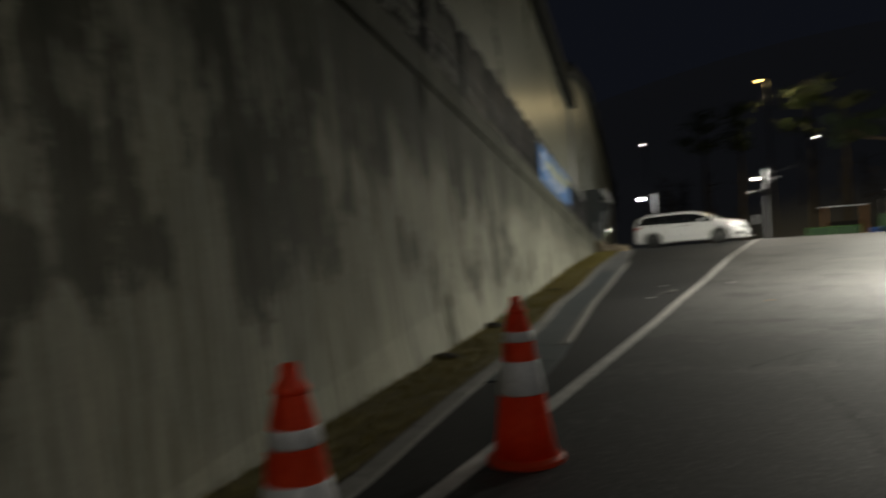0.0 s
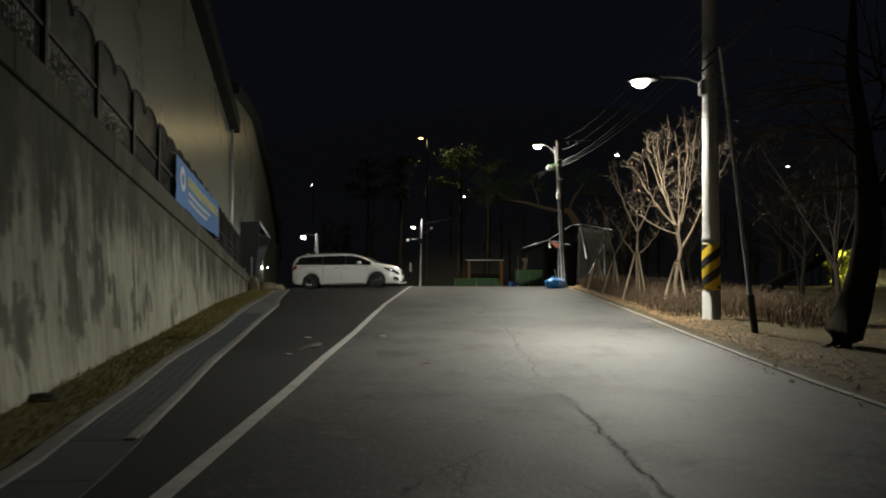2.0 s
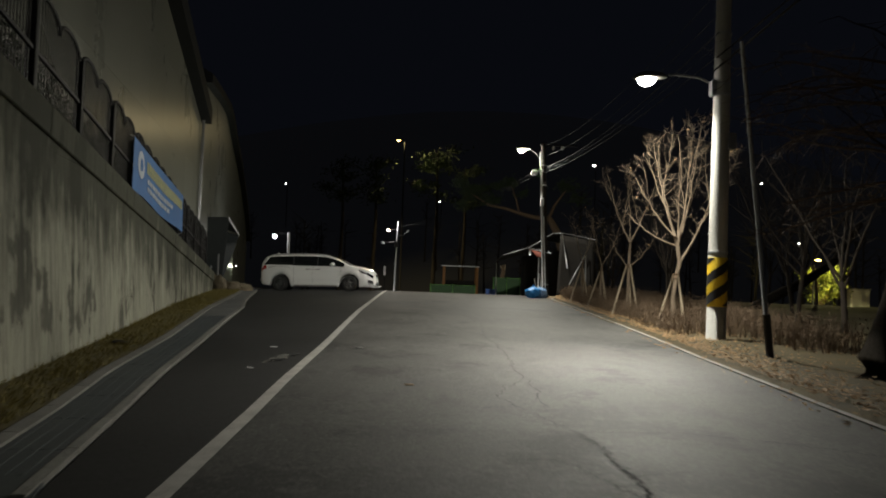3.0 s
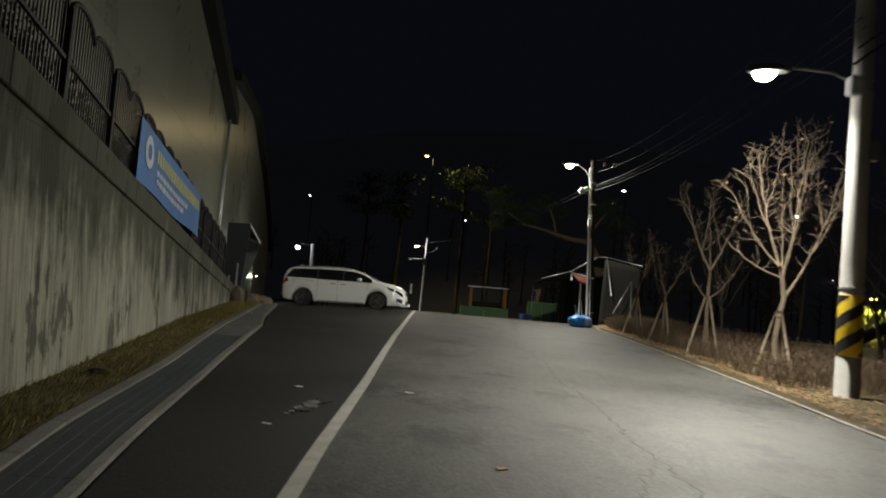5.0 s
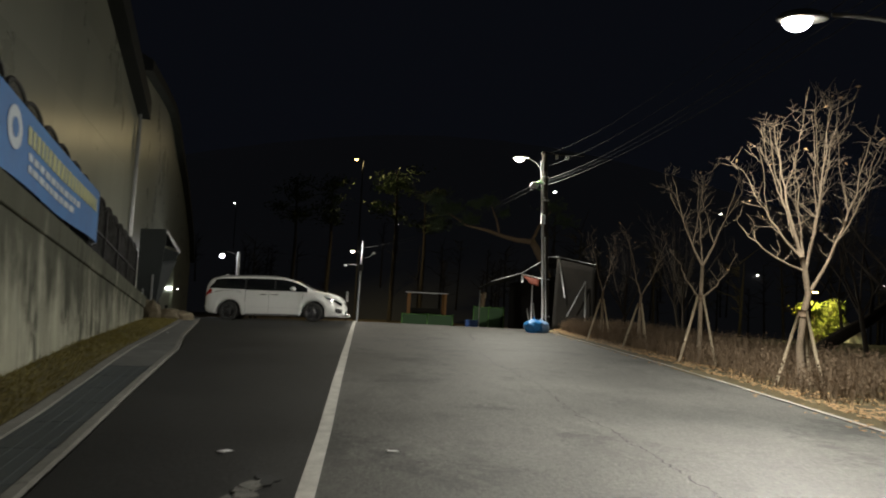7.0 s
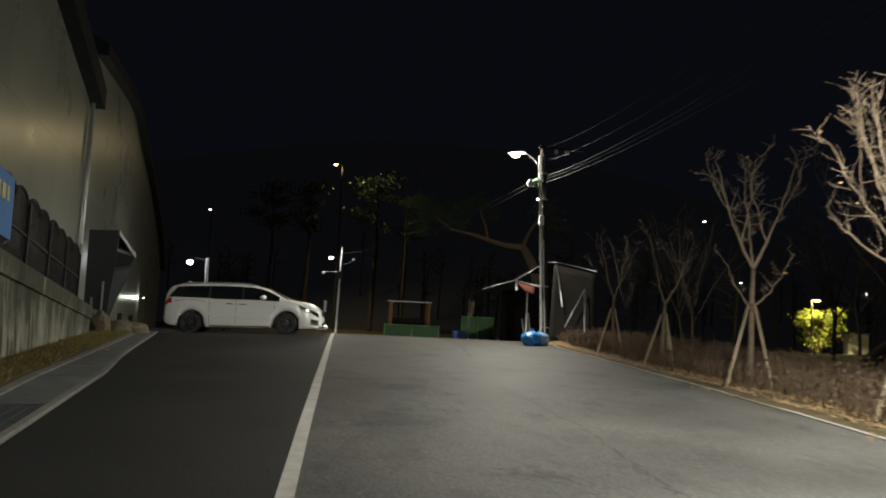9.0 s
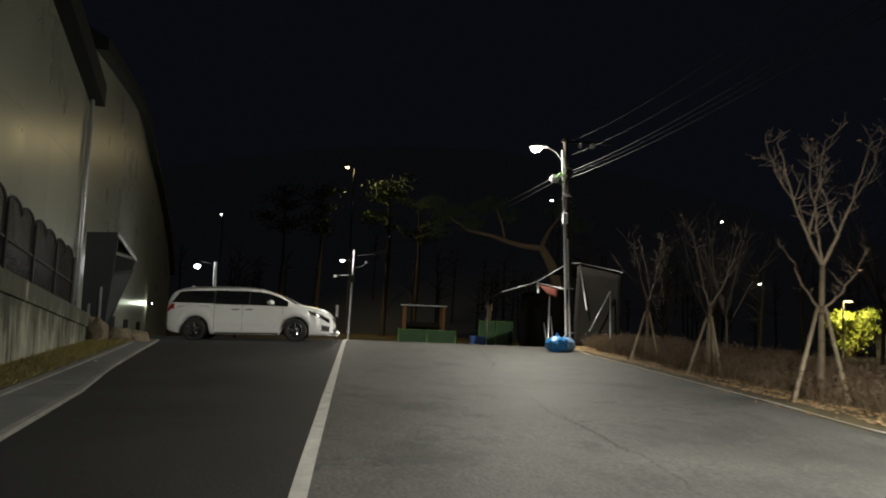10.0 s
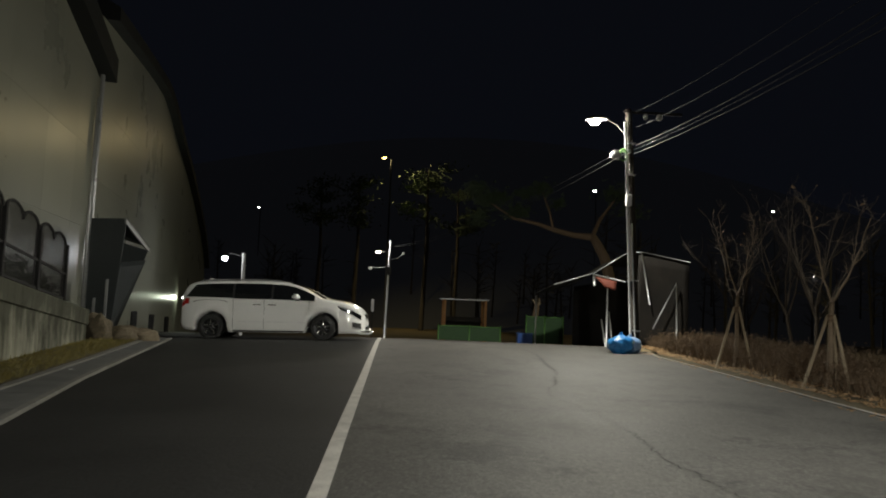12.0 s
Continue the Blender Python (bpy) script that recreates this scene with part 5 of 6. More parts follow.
def bough(v, f, start, end, r0, r1, rng, lift=0.35, wob=0.028, steps=10, sides=7):
    """A branch that leaves sideways and then turns upwards to its end."""
    a, c = Vector(start), Vector(end)
    b = Vector((a.x + (c.x - a.x) * 0.58, a.y + (c.y - a.y) * 0.58, a.z + (c.z - a.z) * lift))
    pts, rs = [], []
    for i in range(steps + 1):
        u = i / steps
        p = a * (1 - u) ** 2 + b * 2 * u * (1 - u) + c * u * u
        if 0 < i:
            p = p + Vector((rng.uniform(-wob, wob), rng.uniform(-wob, wob), rng.uniform(-wob, wob) * 0.4)) * min(1, 2 * u)
        pts.append(p)
        rs.append(r1 + (r0 - r1) * (1 - u) ** 1.4)
    tube_into(v, f, pts, rs, sides)
    return pts, rs


def street_tree(x, y, foot_r, trunk, boughs, sides_low, seed, twigginess=1.0):
    """A pruned street tree: a crooked trunk, boughs turning upwards, low side limbs, short twigs, and three stakes bound to it."""
    rng = random.Random(seed)
    t = thing("street_tree", "bare pruned street tree propped by wooden stakes in the verge", "tree", group="street trees")
    n = len(trunk)
    tube("trunk", trunk, [foot_r * (1.12 if i == 0 else 1 - 0.28 * i / (n - 1)) for i in range(n)], BARK, t, 12)
    v, f, tips = [], [], []

    def twigs(pts, rs, first, most, length):
        for i in range(first, len(pts)):
            for q in range(rng.choice((0, 1, 1, 2)) if i < len(pts) - 1 else 2):
                if rng.random() > most * twigginess:
                    continue
                w = Vector((rng.uniform(-1, 1), rng.uniform(-1, 1), rng.uniform(0.0, 0.9)))
                sub, rr = limb(v, f, pts[i], w, length * rng.uniform(0.5, 1.25), min(rs[i] * 0.6, 0.008), 0.003, rng, 0.2, 0.10, 5, 4)
                for k in range(rng.choice((2, 3, 4))):
                    w2 = Vector((rng.uniform(-1, 1), rng.uniform(-1, 1), rng.uniform(-0.1, 1.0)))
                    tw, _ = limb(v, f, sub[rng.randint(1, 4)], w2, rng.uniform(0.10, 0.32), 0.0042, 0.002, rng, 0.25, 0.06, 3, 3)
                    tips.append(tw[-1])

    for k, end, r, forks in boughs:
        pts, rs = bough(v, f, trunk[k], end, r * 0.72, 0.006, rng)
        twigs(pts, rs, 3, 0.95, 0.40)
        for u, off in forks:
            i = max(2, int(u * 10))
            e = Vector(end) * u + Vector(pts[i]) * (1 - u) + Vector(off)
            sub, rr = bough(v, f, pts[i], e, rs[i] * 0.68, 0.004, rng, 0.3, 0.026, 8, 6)
            twigs(sub, rr, 2, 0.95, 0.34)
    for k, end, r in sides_low:
        pts, rs = bough(v, f, trunk[k], end, r, 0.008, rng, 0.25, 0.03)
        twigs(pts, rs, 3, 0.45, 0.22)
    mesh_part("crown", make_mesh("crown", v, f), BARK, t, smooth=True)
    lv, lf = [], []
    for p in rng.sample(tips, min(26 if y < 15 else 6, len(tips))):
        leaf_into(lv, lf, p, rng, 0.035)
    mesh_part("withered_leaves", make_mesh("withered_leaves", lv, lf), LEAF, t, "few withered brown leaves")
    tie = Vector(trunk[2])
    for k in range(3):
        a = 2 * math.pi * k / 3 + 0.45 + 0.3 * (seed % 3)
        tube("stake", [(0.42 * math.cos(a), 0.42 * math.sin(a), -0.1), (tie.x + 0.05 * math.cos(a), tie.y + 0.05 * math.sin(a), tie.z + 0.05)], 0.027, STAKE, t, 8, "wooden stake")
    tube("binding", [(tie.x, tie.y, tie.z - 0.05), (tie.x, tie.y, tie.z + 0.05)], foot_r + 0.022, TWIG, t, 10, "dark cloth binding")
    t.matrix_world = pose(x, y, land(x, y) + 0.05)


street_tree(5.98, 13.8, 0.055, [(0.0, 0, -0.1), (-0.07, 0, 0.6), (0.0, 0.02, 1.12), (0.06, 0, 1.42), (0.0, 0, 1.78), (-0.06, 0, 2.0)],
            [(5, (-0.62, -0.15, 4.0), 0.050, ((0.45, (-0.25, 0.2, 0.75)), (0.6, (0.22, -0.3, 0.55)))),
             (5, (-0.35, 0.55, 4.15), 0.036, ((0.5, (0.2, 0.25, 0.6)),)),
             (4, (0.16, -0.35, 4.25), 0.038, ((0.4, (-0.3, -0.2, 0.9)), (0.6, (0.25, 0.1, 0.7)))),
             (4, (0.58, 0.30, 4.5), 0.042, ((0.35, (0.35, 0.25, 0.9)), (0.55, (-0.25, -0.1, 0.8)))),
             (3, (1.02, -0.1, 3.95), 0.046, ((0.4, (0.25, -0.3, 0.8)), (0.6, (-0.25, 0.3, 0.7)), (0.7, (0.35, 0.1, 0.2)))),
             (4, (0.3, 0.85, 4.0), 0.034, ((0.5, (0.1, 0.3, 0.5)),)),
             (5, (-0.95, 0.15, 3.35), 0.030, ((0.55, (-0.1, -0.3, 0.55)),))],
            [(4, (-1.15, -0.1, 2.45), 0.020)], 19)
street_tree(5.84, 17.2, 0.047, [(0.0, 0, -0.1), (0.02, 0, 0.6), (0.02, 0, 1.30), (0.03, 0, 1.62), (0.04, 0, 1.95)],
            [(4, (-0.60, 0.1, 3.75), 0.044, ((0.35, (0.25, -0.3, 0.9)), (0.6, (-0.2, 0.2, 0.55)))),
             (4, (0.72, -0.1, 3.8), 0.044, ((0.35, (-0.35, 0.3, 0.95)), (0.6, (0.2, -0.2, 0.5)))),
             (4, (0.1, 0.4, 3.7), 0.026, ())],
            [(2, (-0.52, -0.1, 2.05), 0.022), (2, (0.78, 0.05, 2.25), 0.024)], 23, 0.8)
street_tree(6.08, 21.2, 0.048, [(0.0, 0, -0.1), (0.0, 0, 0.5), (0.02, 0, 1.10), (0.03, 0, 1.35)],
            [(3, (-0.30, 0.1, 2.9), 0.030, ((0.5, (-0.2, -0.2, 0.4)),)), (3, (0.60, -0.1, 2.75), 0.036, ((0.45, (0.2, 0.3, 0.5)),))], [], 31, 0.7)
street_tree(6.25, 24.9, 0.045, [(0.0, 0, -0.1), (0.03, 0, 0.6), (0.02, 0, 1.2), (0.04, 0, 1.5)],
            [(3, (-0.35, 0.1, 3.2), 0.030, ((0.5, (-0.2, 0.2, 0.4)),)), (3, (0.45, 0.1, 3.1), 0.030, ((0.45, (0.2, -0.3, 0.5)),))], [], 47, 0.7)
for i, (x, y, h, fk, sp, rise) in enumerate(((9.6, 13.5, 4.6, 1.2, 0.8, 0.02), (10.6, 17.5, 5.6, 1.5, 0.9, 0.0), (12.5, 21.5, 6.0, 1.4, 0.9, 0.02), (11.5, 31.0, 5.0, 1.2, 0.7, 0.04), (14.5, 27.5, 6.5, 1.6, 0.8, 0.02), (17.5, 22.0, 7.0, 1.8, 0.9, 0.0), (13.5, 36.0, 6.5, 1.6, 0.7, 0.05), (8.6, 29.6, 3.8, 0.8, 0.6, 0.06), (19.5, 33.0, 7.5, 2.0, 0.8, 0.03))):
    t = branch_tree("bare_tree", "bare dark tree in the thicket behind the verge", h, fk, sp, 100 + i, THICKET, 0.07, 6, group="thicket trees", sprays=3, rise=rise)
    t.matrix_world = pose(x, y, land(x, y))

# big dark trunk beside the road
rng = random.Random(8)
old = thing("old_tree", "thick dark leaning tree trunk with a drooping limb", "tree")
tube("trunk", [(7.05, 8.5, 0.15), (7.15, 8.55, 0.45), (7.35, 8.6, 0.9), (7.52, 8.62, 1.5), (7.6, 8.6, 2.2), (7.6, 8.6, 2.9), (7.5, 8.58, 3.8), (7.3, 8.5, 4.9), (7.35, 8.5, 6.2)], [0.33, 0.29, 0.26, 0.23, 0.20, 0.18, 0.14, 0.10, 0.04], OLDBARK, old, 18)
tube("limb", [(7.75, 8.6, 2.6), (8.1, 8.5, 3.4), (8.3, 8.4, 4.6), (8.2, 8.4, 5.8)], [0.14, 0.11, 0.08, 0.04], OLDBARK, old, 10)
v, f = [], []
for k in range(16):
    p = Vector((7.45, 8.6, 3.35)).lerp(Vector((8.2, 8.4, 5.6)), rng.random())
    pts, rs = limb(v, f, p, (rng.uniform(-1, 1), rng.uniform(-1, 1), rng.uniform(-0.1, 0.8)), rng.uniform(0.8, 1.8), 0.03, 0.008, rng, 0.25, 0.03, 6, 4)
    for q in pts[2:]:
        limb(v, f, q, (rng.uniform(-1, 1), rng.uniform(-1, 1), rng.uniform(-0.2, 0.8)), rng.uniform(0.2, 0.5), 0.008, 0.004, rng, 0.25, 0.03, 3, 3)
mesh_part("crown", make_mesh("crown", v, f), OLDBARK, old)
v, f = [], []
for k in range(15):
    p = Vector((7.6, 8.6, 2.7)).lerp(Vector((7.3, 8.5, 4.9)), rng.random())
    pts, rs = limb(v, f, p, (-1.0, rng.uniform(-0.1, 0.9), rng.uniform(-0.05, 0.35)), rng.uniform(1.3, 2.5), 0.024, 0.006, rng, 0.2, -0.03, 9, 5)
    for q in pts[2:]:
        for m in range(2):
            tw, _ = limb(v, f, q, (rng.uniform(-1, 0.4), rng.uniform(-1, 1), rng.uniform(-0.6, 0.5)), rng.uniform(0.25, 0.7), 0.008, 0.003, rng, 0.25, -0.04, 4, 3)
            limb(v, f, tw[2], (rng.uniform(-1, 1), rng.uniform(-1, 1), rng.uniform(-0.8, 0.3)), rng.uniform(0.12, 0.35), 0.005, 0.002, rng, 0.25, 0.0, 3, 3)
mesh_part("drooping_spray", make_mesh("drooping_spray", v, f), TWIG, old, "fine drooping bare twigs")
old.matrix_world = pose(0.07, -0.42, 0.22) @ Matrix.Scale(0.86, 4)

# dark leaning trunk low in the thicket
lean = thing("leaning_trunk", "thick dark tree trunk leaning low in the thicket", "tree")
tube("trunk", [(11.2, 21.9, 0.45), (11.6, 22.05, 0.85), (12.5, 22.45, 1.25), (13.6, 22.95, 1.68), (15.0, 23.5, 2.5), (16.2, 24.0, 3.9)], [0.20, 0.18, 0.17, 0.16, 0.14, 0.09], OLDBARK, lean, 12)
tube("limb", [(13.6, 22.95, 1.7), (13.9, 23.2, 2.6), (13.7, 23.4, 3.6)], [0.08, 0.05, 0.02], OLDBARK, lean, 8)


def needle_clump(v, f, centre, size, count, rng):
    """Tufts of long needles in an uneven cloud."""
    for k in range(count):
        o = Vector((rng.gauss(0, 0.42), rng.gauss(0, 0.42), rng.gauss(0, 0.26))) * size
        p = Vector(centre) + o
        for n in range(5):
            d = Vector((rng.uniform(-1, 1), rng.uniform(-1, 1), rng.uniform(-0.2, 1))).normalized() * rng.uniform(0.16, 0.34)
            w = d.cross(Vector((0.2, 0.5, 0.7))).normalized() * 0.018
            b = len(v)
            v += [tuple(p - w), tuple(p + w), tuple(p + d)]
            f.append((b, b + 1, b + 2))


pine = thing("pine_tree", "old pine with a crooked limb reaching over the hollow", "tree")
v, f = [], []
tube_into(v, f, [(9.9, 45.2, -0.6), (9.55, 45.1, 2.2), (8.95, 45, 4.3), (8.55, 45, 5.0), (8.3, 45, 5.35)], [0.34, 0.28, 0.25, 0.21, 0.18], 12)
mesh_part("trunk", make_mesh("trunk", v, f), TWIG, pine, smooth=True)
tube("limb", [(8.35, 45, 5.3), (7.4, 45, 5.35), (6.5, 45, 5.55), (5.6, 44.8, 5.8), (4.4, 44.7, 6.0), (3.2, 44.6, 6.7)], [0.17, 0.14, 0.12, 0.09, 0.06, 0.03], TWIG, pine, 10)
tube("limb", [(6.4, 45, 5.55), (6.2, 45, 6.4), (5.8, 45, 7.4)], [0.07, 0.05, 0.03], TWIG, pine, 8)
tube("limb", [(8.3, 45, 5.3), (8.7, 45.1, 6.2), (9.4, 45, 7.2)], [0.12, 0.08, 0.04], TWIG, pine, 8)
rng = random.Random(77)
v, f = [], []
for c, s, n in (((3.0, 44.6, 6.8), 0.8, 190), ((2.5, 44.8, 7.4), 0.6, 120), ((4.6, 44.7, 6.3), 0.7, 150), ((3.7, 44.9, 7.0), 0.6, 90), ((5.7, 45, 7.5), 0.7, 120), ((6.6, 45.1, 6.8), 0.5, 60), ((4.9, 45, 7.2), 0.5, 80), ((2.7, 44.6, 5.9), 0.6, 90), ((9.5, 45, 7.4), 0.9, 120), ((10.2, 45, 6.6), 0.8, 90)):
    needle_clump(v, f, c, s, n, rng)
mesh_part("crown", make_mesh("crown", v, f), PINE, pine, "thin clumps of needles")

for i, (x, y, h) in enumerate(((1.6, 105.0, 19.5), (-7.5, 108.0, 18.5), (-12.0, 104.0, 17.0), (6.0, 110.0, 17.5))):
    rng = random.Random(200 + i)
    hp = thing("pine_tree", "tall pine on the slope beside the yellow lamp", "tree", group="slope pines")
    z0 = hill_z(x, y)
    tube("trunk", [(0, 0, -0.5), (0.3, 0, h * 0.6), (0.1, 0, h - z0)], [0.35, 0.22, 0.08], BARK_DARK, hp, 8)
    v, f = [], []
    for k in range(13):
        zc = (h - z0) * rng.uniform(0.68, 1.0)
        a, r = rng.uniform(0, 6.28), rng.uniform(0.4, 3.2)
        b = Vector((r * math.cos(a), r * math.sin(a), zc))
        tube_into(v, f, [(0.2, 0, zc - 0.8), tuple(b)], [0.09, 0.03], 5)
        for n in range(70):
            p = b + Vector((rng.gauss(0, 0.8), rng.gauss(0, 0.8), rng.gauss(0, 0.35)))
            d = Vector((rng.uniform(-1, 1), rng.uniform(-1, 1), rng.uniform(-0.2, 0.8))).normalized() * rng.uniform(0.3, 0.7)
            w = d.cross(Vector((0.2, 0.5, 0.7))).normalized() * 0.12
            q = len(v)
            v += [tuple(p - w), tuple(p + w), tuple(p + d)]
            f.append((q, q + 1, q + 2))
    mesh_part("crown", make_mesh("crown", v, f), PINE, hp, "ragged crown of needles")
    hp.matrix_world = pose(x, y, z0)

# far woods
rng = random.Random(5)
v, f = [], []
for k in range(150):
    x, y = rng.uniform(-60, 100), rng.uniform(58, 125)
    if abs(x + 4) < 9 and y < 112 or x < -10 - 0.2 * (y - 30) + 6 and y < 80:
        continue
    z0, h = hill_z(x, y), rng.uniform(6, 11)
    tube_into(v, f, [(x, y, z0 - 0.5), (x + rng.uniform(-0.5, 0.5), y, z0 + h)], [0.16, 0.04], 5, cap=False)
    for n in range(26):
        zc = z0 + h * rng.uniform(0.35, 1.0)
        d = Vector((rng.uniform(-1, 1), rng.uniform(-1, 1), rng.uniform(-0.1, 0.9))).normalized() * rng.uniform(0.8, 2.4)
        tube_into(v, f, [(x, y, zc), tuple(Vector((x, y, zc)) + d)], [0.05, 0.012], 3, cap=False)
woods = tagged(mesh_part("far_woods", make_mesh("far_woods", v, f), BARK_DARK), "dark leafless woods on the far slope", "woods", kind="stuff")

# ---- verge: hedge, litter, grass ----
rng = random.Random(12)
v, f = [], []
n = 0
while n < 10500:
    y = rng.uniform(9.6, 33)
    off = rng.uniform(0.45, 3.4)
    dens = 0.5 + 0.5 * noise.noise((y * 0.9, off * 0.9, 3.0))
    if rng.random() > dens + 0.25:
        continue
    x = right_x(y) + off
    if y < 11.8 and off < 1.9 or math.hypot(x - PX, y - PY) < 0.5:
        continue
    h = rng.uniform(0.25, 0.62) * min(1, 0.35 + off * 0.7)
    p = Vector((x, y, land(x, y) + 0.05))
    d = Vector((rng.uniform(-0.35, 0.35), rng.uniform(-0.35, 0.35), 1)).normalized() * h
    w = Vector((rng.uniform(-1, 1), rng.uniform(-1, 1), 0)).normalized() * rng.uniform(0.004, 0.009)
    mid = p + d * 0.55 + Vector((rng.uniform(-0.05, 0.05), rng.uniform(-0.05, 0.05), 0))
    b = len(v)
    v += [tuple(p - w), tuple(p + w), tuple(mid + w * 0.7), tuple(mid - w * 0.7), tuple(p + d)]
    f += [(b, b + 1, b + 2, b + 3), (b + 3, b + 2, b + 4)]
    for s in range(2):
        q = mid + d * rng.uniform(-0.2, 0.35)
        e = Vector((rng.uniform(-1, 1), rng.uniform(-1, 1), rng.uniform(0.1, 1))).normalized() * rng.uniform(0.07, 0.2)
        b = len(v)
        v += [tuple(q - w * 0.6), tuple(q + w * 0.6), tuple(q + e)]
        f.append((b, b + 1, b + 2))
        if rng.random() < 0.7:
            leaf_into(v, f, q + e, rng, 0.026)
    n += 1
tagged(mesh_part("hedge", make_mesh("hedge", v, f), TWIG), "low brown leafless shrubs along the verge", "shrubs", kind="stuff")

v, f = [], []
for k in range(9500):
    y = rng.uniform(-2, 33)
    off = abs(rng.gauss(0, 0.5)) + 0.05 if rng.random() < 0.6 else rng.uniform(0.2, 4.5)
    if rng.random() < 0.04:
        off = -rng.uniform(0, 0.35)
    x = right_x(y) + 0.12 + off
    leaf_into(v, f, Vector((x, y, (verge_z(x, y) + 0.02 if off > 0.25 else land(x, y) + (0.06 if off > 0 else 0.015)) + rng.uniform(0, 0.025))), rng, 0.036, True)
tagged(mesh_part("leaf_litter", make_mesh("leaf_litter", v, f), LEAF), "dead brown leaves lying along the kerb", "leaves", kind="stuff")

v, f = [], []
for k in range(26000):
    y = rng.uniform(-7, 28)
    s = rng.random()
    x = wall_x(y) + 0.03 + (soil_x(y) - 0.1 - wall_x(y)) * s
    if rng.random() > 0.75 + 0.5 * noise.noise((x * 2, y * 1.1, 9)) - 0.35 * abs(s - 0.45):
        continue
    h = rng.uniform(0.03, 0.12)
    p = Vector((x, y, land(x, y) + 0.04))
    d = Vector((rng.uniform(-1, 1), rng.uniform(-1, 1), rng.uniform(0.5, 1.2))).normalized() * h
    w = d.cross(Vector((0.3, 0.4, 0.6))).normalized() * 0.006
    b = len(v)
    v += [tuple(p - w), tuple(p + w), tuple(p + d)]
    f.append((b, b + 1, b + 2))
tagged(mesh_part("dry_grass", make_mesh("dry_grass", v, f), GRASS), "short dry yellow grass at the wall's foot", "grass", kind="stuff")
for x, y, s in ((-3.1, 3.1, 0.12), (-3.9, 8.4, 0.09), (-2.6, 0.6, 0.10)):
    clod = bmesh.new()
    bmesh.ops.create_icosphere(clod, subdivisions=2, radius=s)
    for q in clod.verts:
        q.co = Vector((q.co.x * 1.5, q.co.y, q.co.z * 0.45)) * (1 + 0.3 * noise.noise(q.co * 12))
    clod.transform(pose(x, y, land(x, y) + 0.06))
    tagged(part("clod", clod, BARK_DARK), "dark clump of leaves on the soil strip", "debris", "dark clumps")
# shrubs behind the fence
shrub_rows = [(-6.0 + 1.15 * k, 0.56 + 0.07 * math.sin(k * 2.3)) for k in range(22)] + [(20.4, 0.44), (22.9, 0.42), (24.9, 0.40), (26.6, 0.36)]
for i, (y, r) in enumerate(shrub_rows):
    rng = random.Random(60 + i)
    v, f = [], []
    c = on_wall(y, top_z(y) + r * 0.95, -0.9)
    for k in range(900 if y < 20 else 600):
        d = Vector((rng.gauss(0, 1), rng.gauss(0, 1), rng.gauss(0, 1))).normalized() * r * rng.uniform(0.3, 1.08)
        leaf_into(v, f, c + Vector((d.x, d.y * 1.15, d.z * 1.15)), rng, 0.055)
    sh = thing("shrub", "small dark round shrub behind the fence", "shrub", group="fence shrubs")
    mesh_part("foliage", make_mesh("foliage", v, f), PINE, sh)
    tube("stem", [(c.x, c.y, top_z(y) - 0.25), (c.x, c.y, c.z + 0.1)], [0.03, 0.015], BARK_DARK, sh, 6)


# ---- beyond the crest ----
def bag(x, y, s, seed, material, label):
    bm = bmesh.new()
    bmesh.ops.create_icosphere(bm, subdivisions=4, radius=1)
    for q in bm.verts:
        k = 1 + 0.16 * noise.noise(q.co * 2.2 + Vector((seed, 0, 0))) + 0.09 * abs(noise.noise(q.co * 5 + Vector((0, seed, 0))))
        z = max(q.co.z, -0.72)
        pinch = 1 - 0.72 * max(0, z - 0.55) / 0.45
        q.co = Vector((q.co.x * k * pinch * 1.05, q.co.y * k * pinch, z * k * 0.9)) * s
    b = tagged(new("garbage_bag"), label, "bag", "garbage bags")
    part("sack", bm, material, b, smooth=True)
    knot = lathe([(0.10 * s, 0.72 * s), (0.06 * s, 0.84 * s), (0.14 * s, 0.98 * s), (0.10 * s, 1.04 * s)], 10)
    part("knot", knot, material, b)
    b.matrix_world = pose(x, y, land(x, y) + 0.66 * s, 0, 0, seed * 30)


bag(5.12, 29.2, 0.33, 1, BAGBLUE, "full blue plastic garbage bag by the pole's foot")
bag(5.47, 29.55, 0.30, 2, mat("bag_pale", (0.06, 0.16, 0.38), (0.30, 0.42, 0.60), 9, 0.3, 0.6, 30), "pale blue plastic garbage bag by the pole's foot")
tagged(ribbon("sand_patch", lambda y: right_x(y) - 0.9 + (y - 30) * 0.25, lambda y: right_x(y) + 0.3, 30.0, 34.5, 0.5, 0.02, mat("sand", (0.20, 0.16, 0.09), (0.34, 0.28, 0.17), 3, 0.95, 0.5), across=3), "patch of pale sand at the road's edge", "ground", kind="structure")

shed = thing("lean_to_shed", "ramshackle shed of tarpaulin on a pale pipe frame", "shed")
gz0 = land(6, 34)


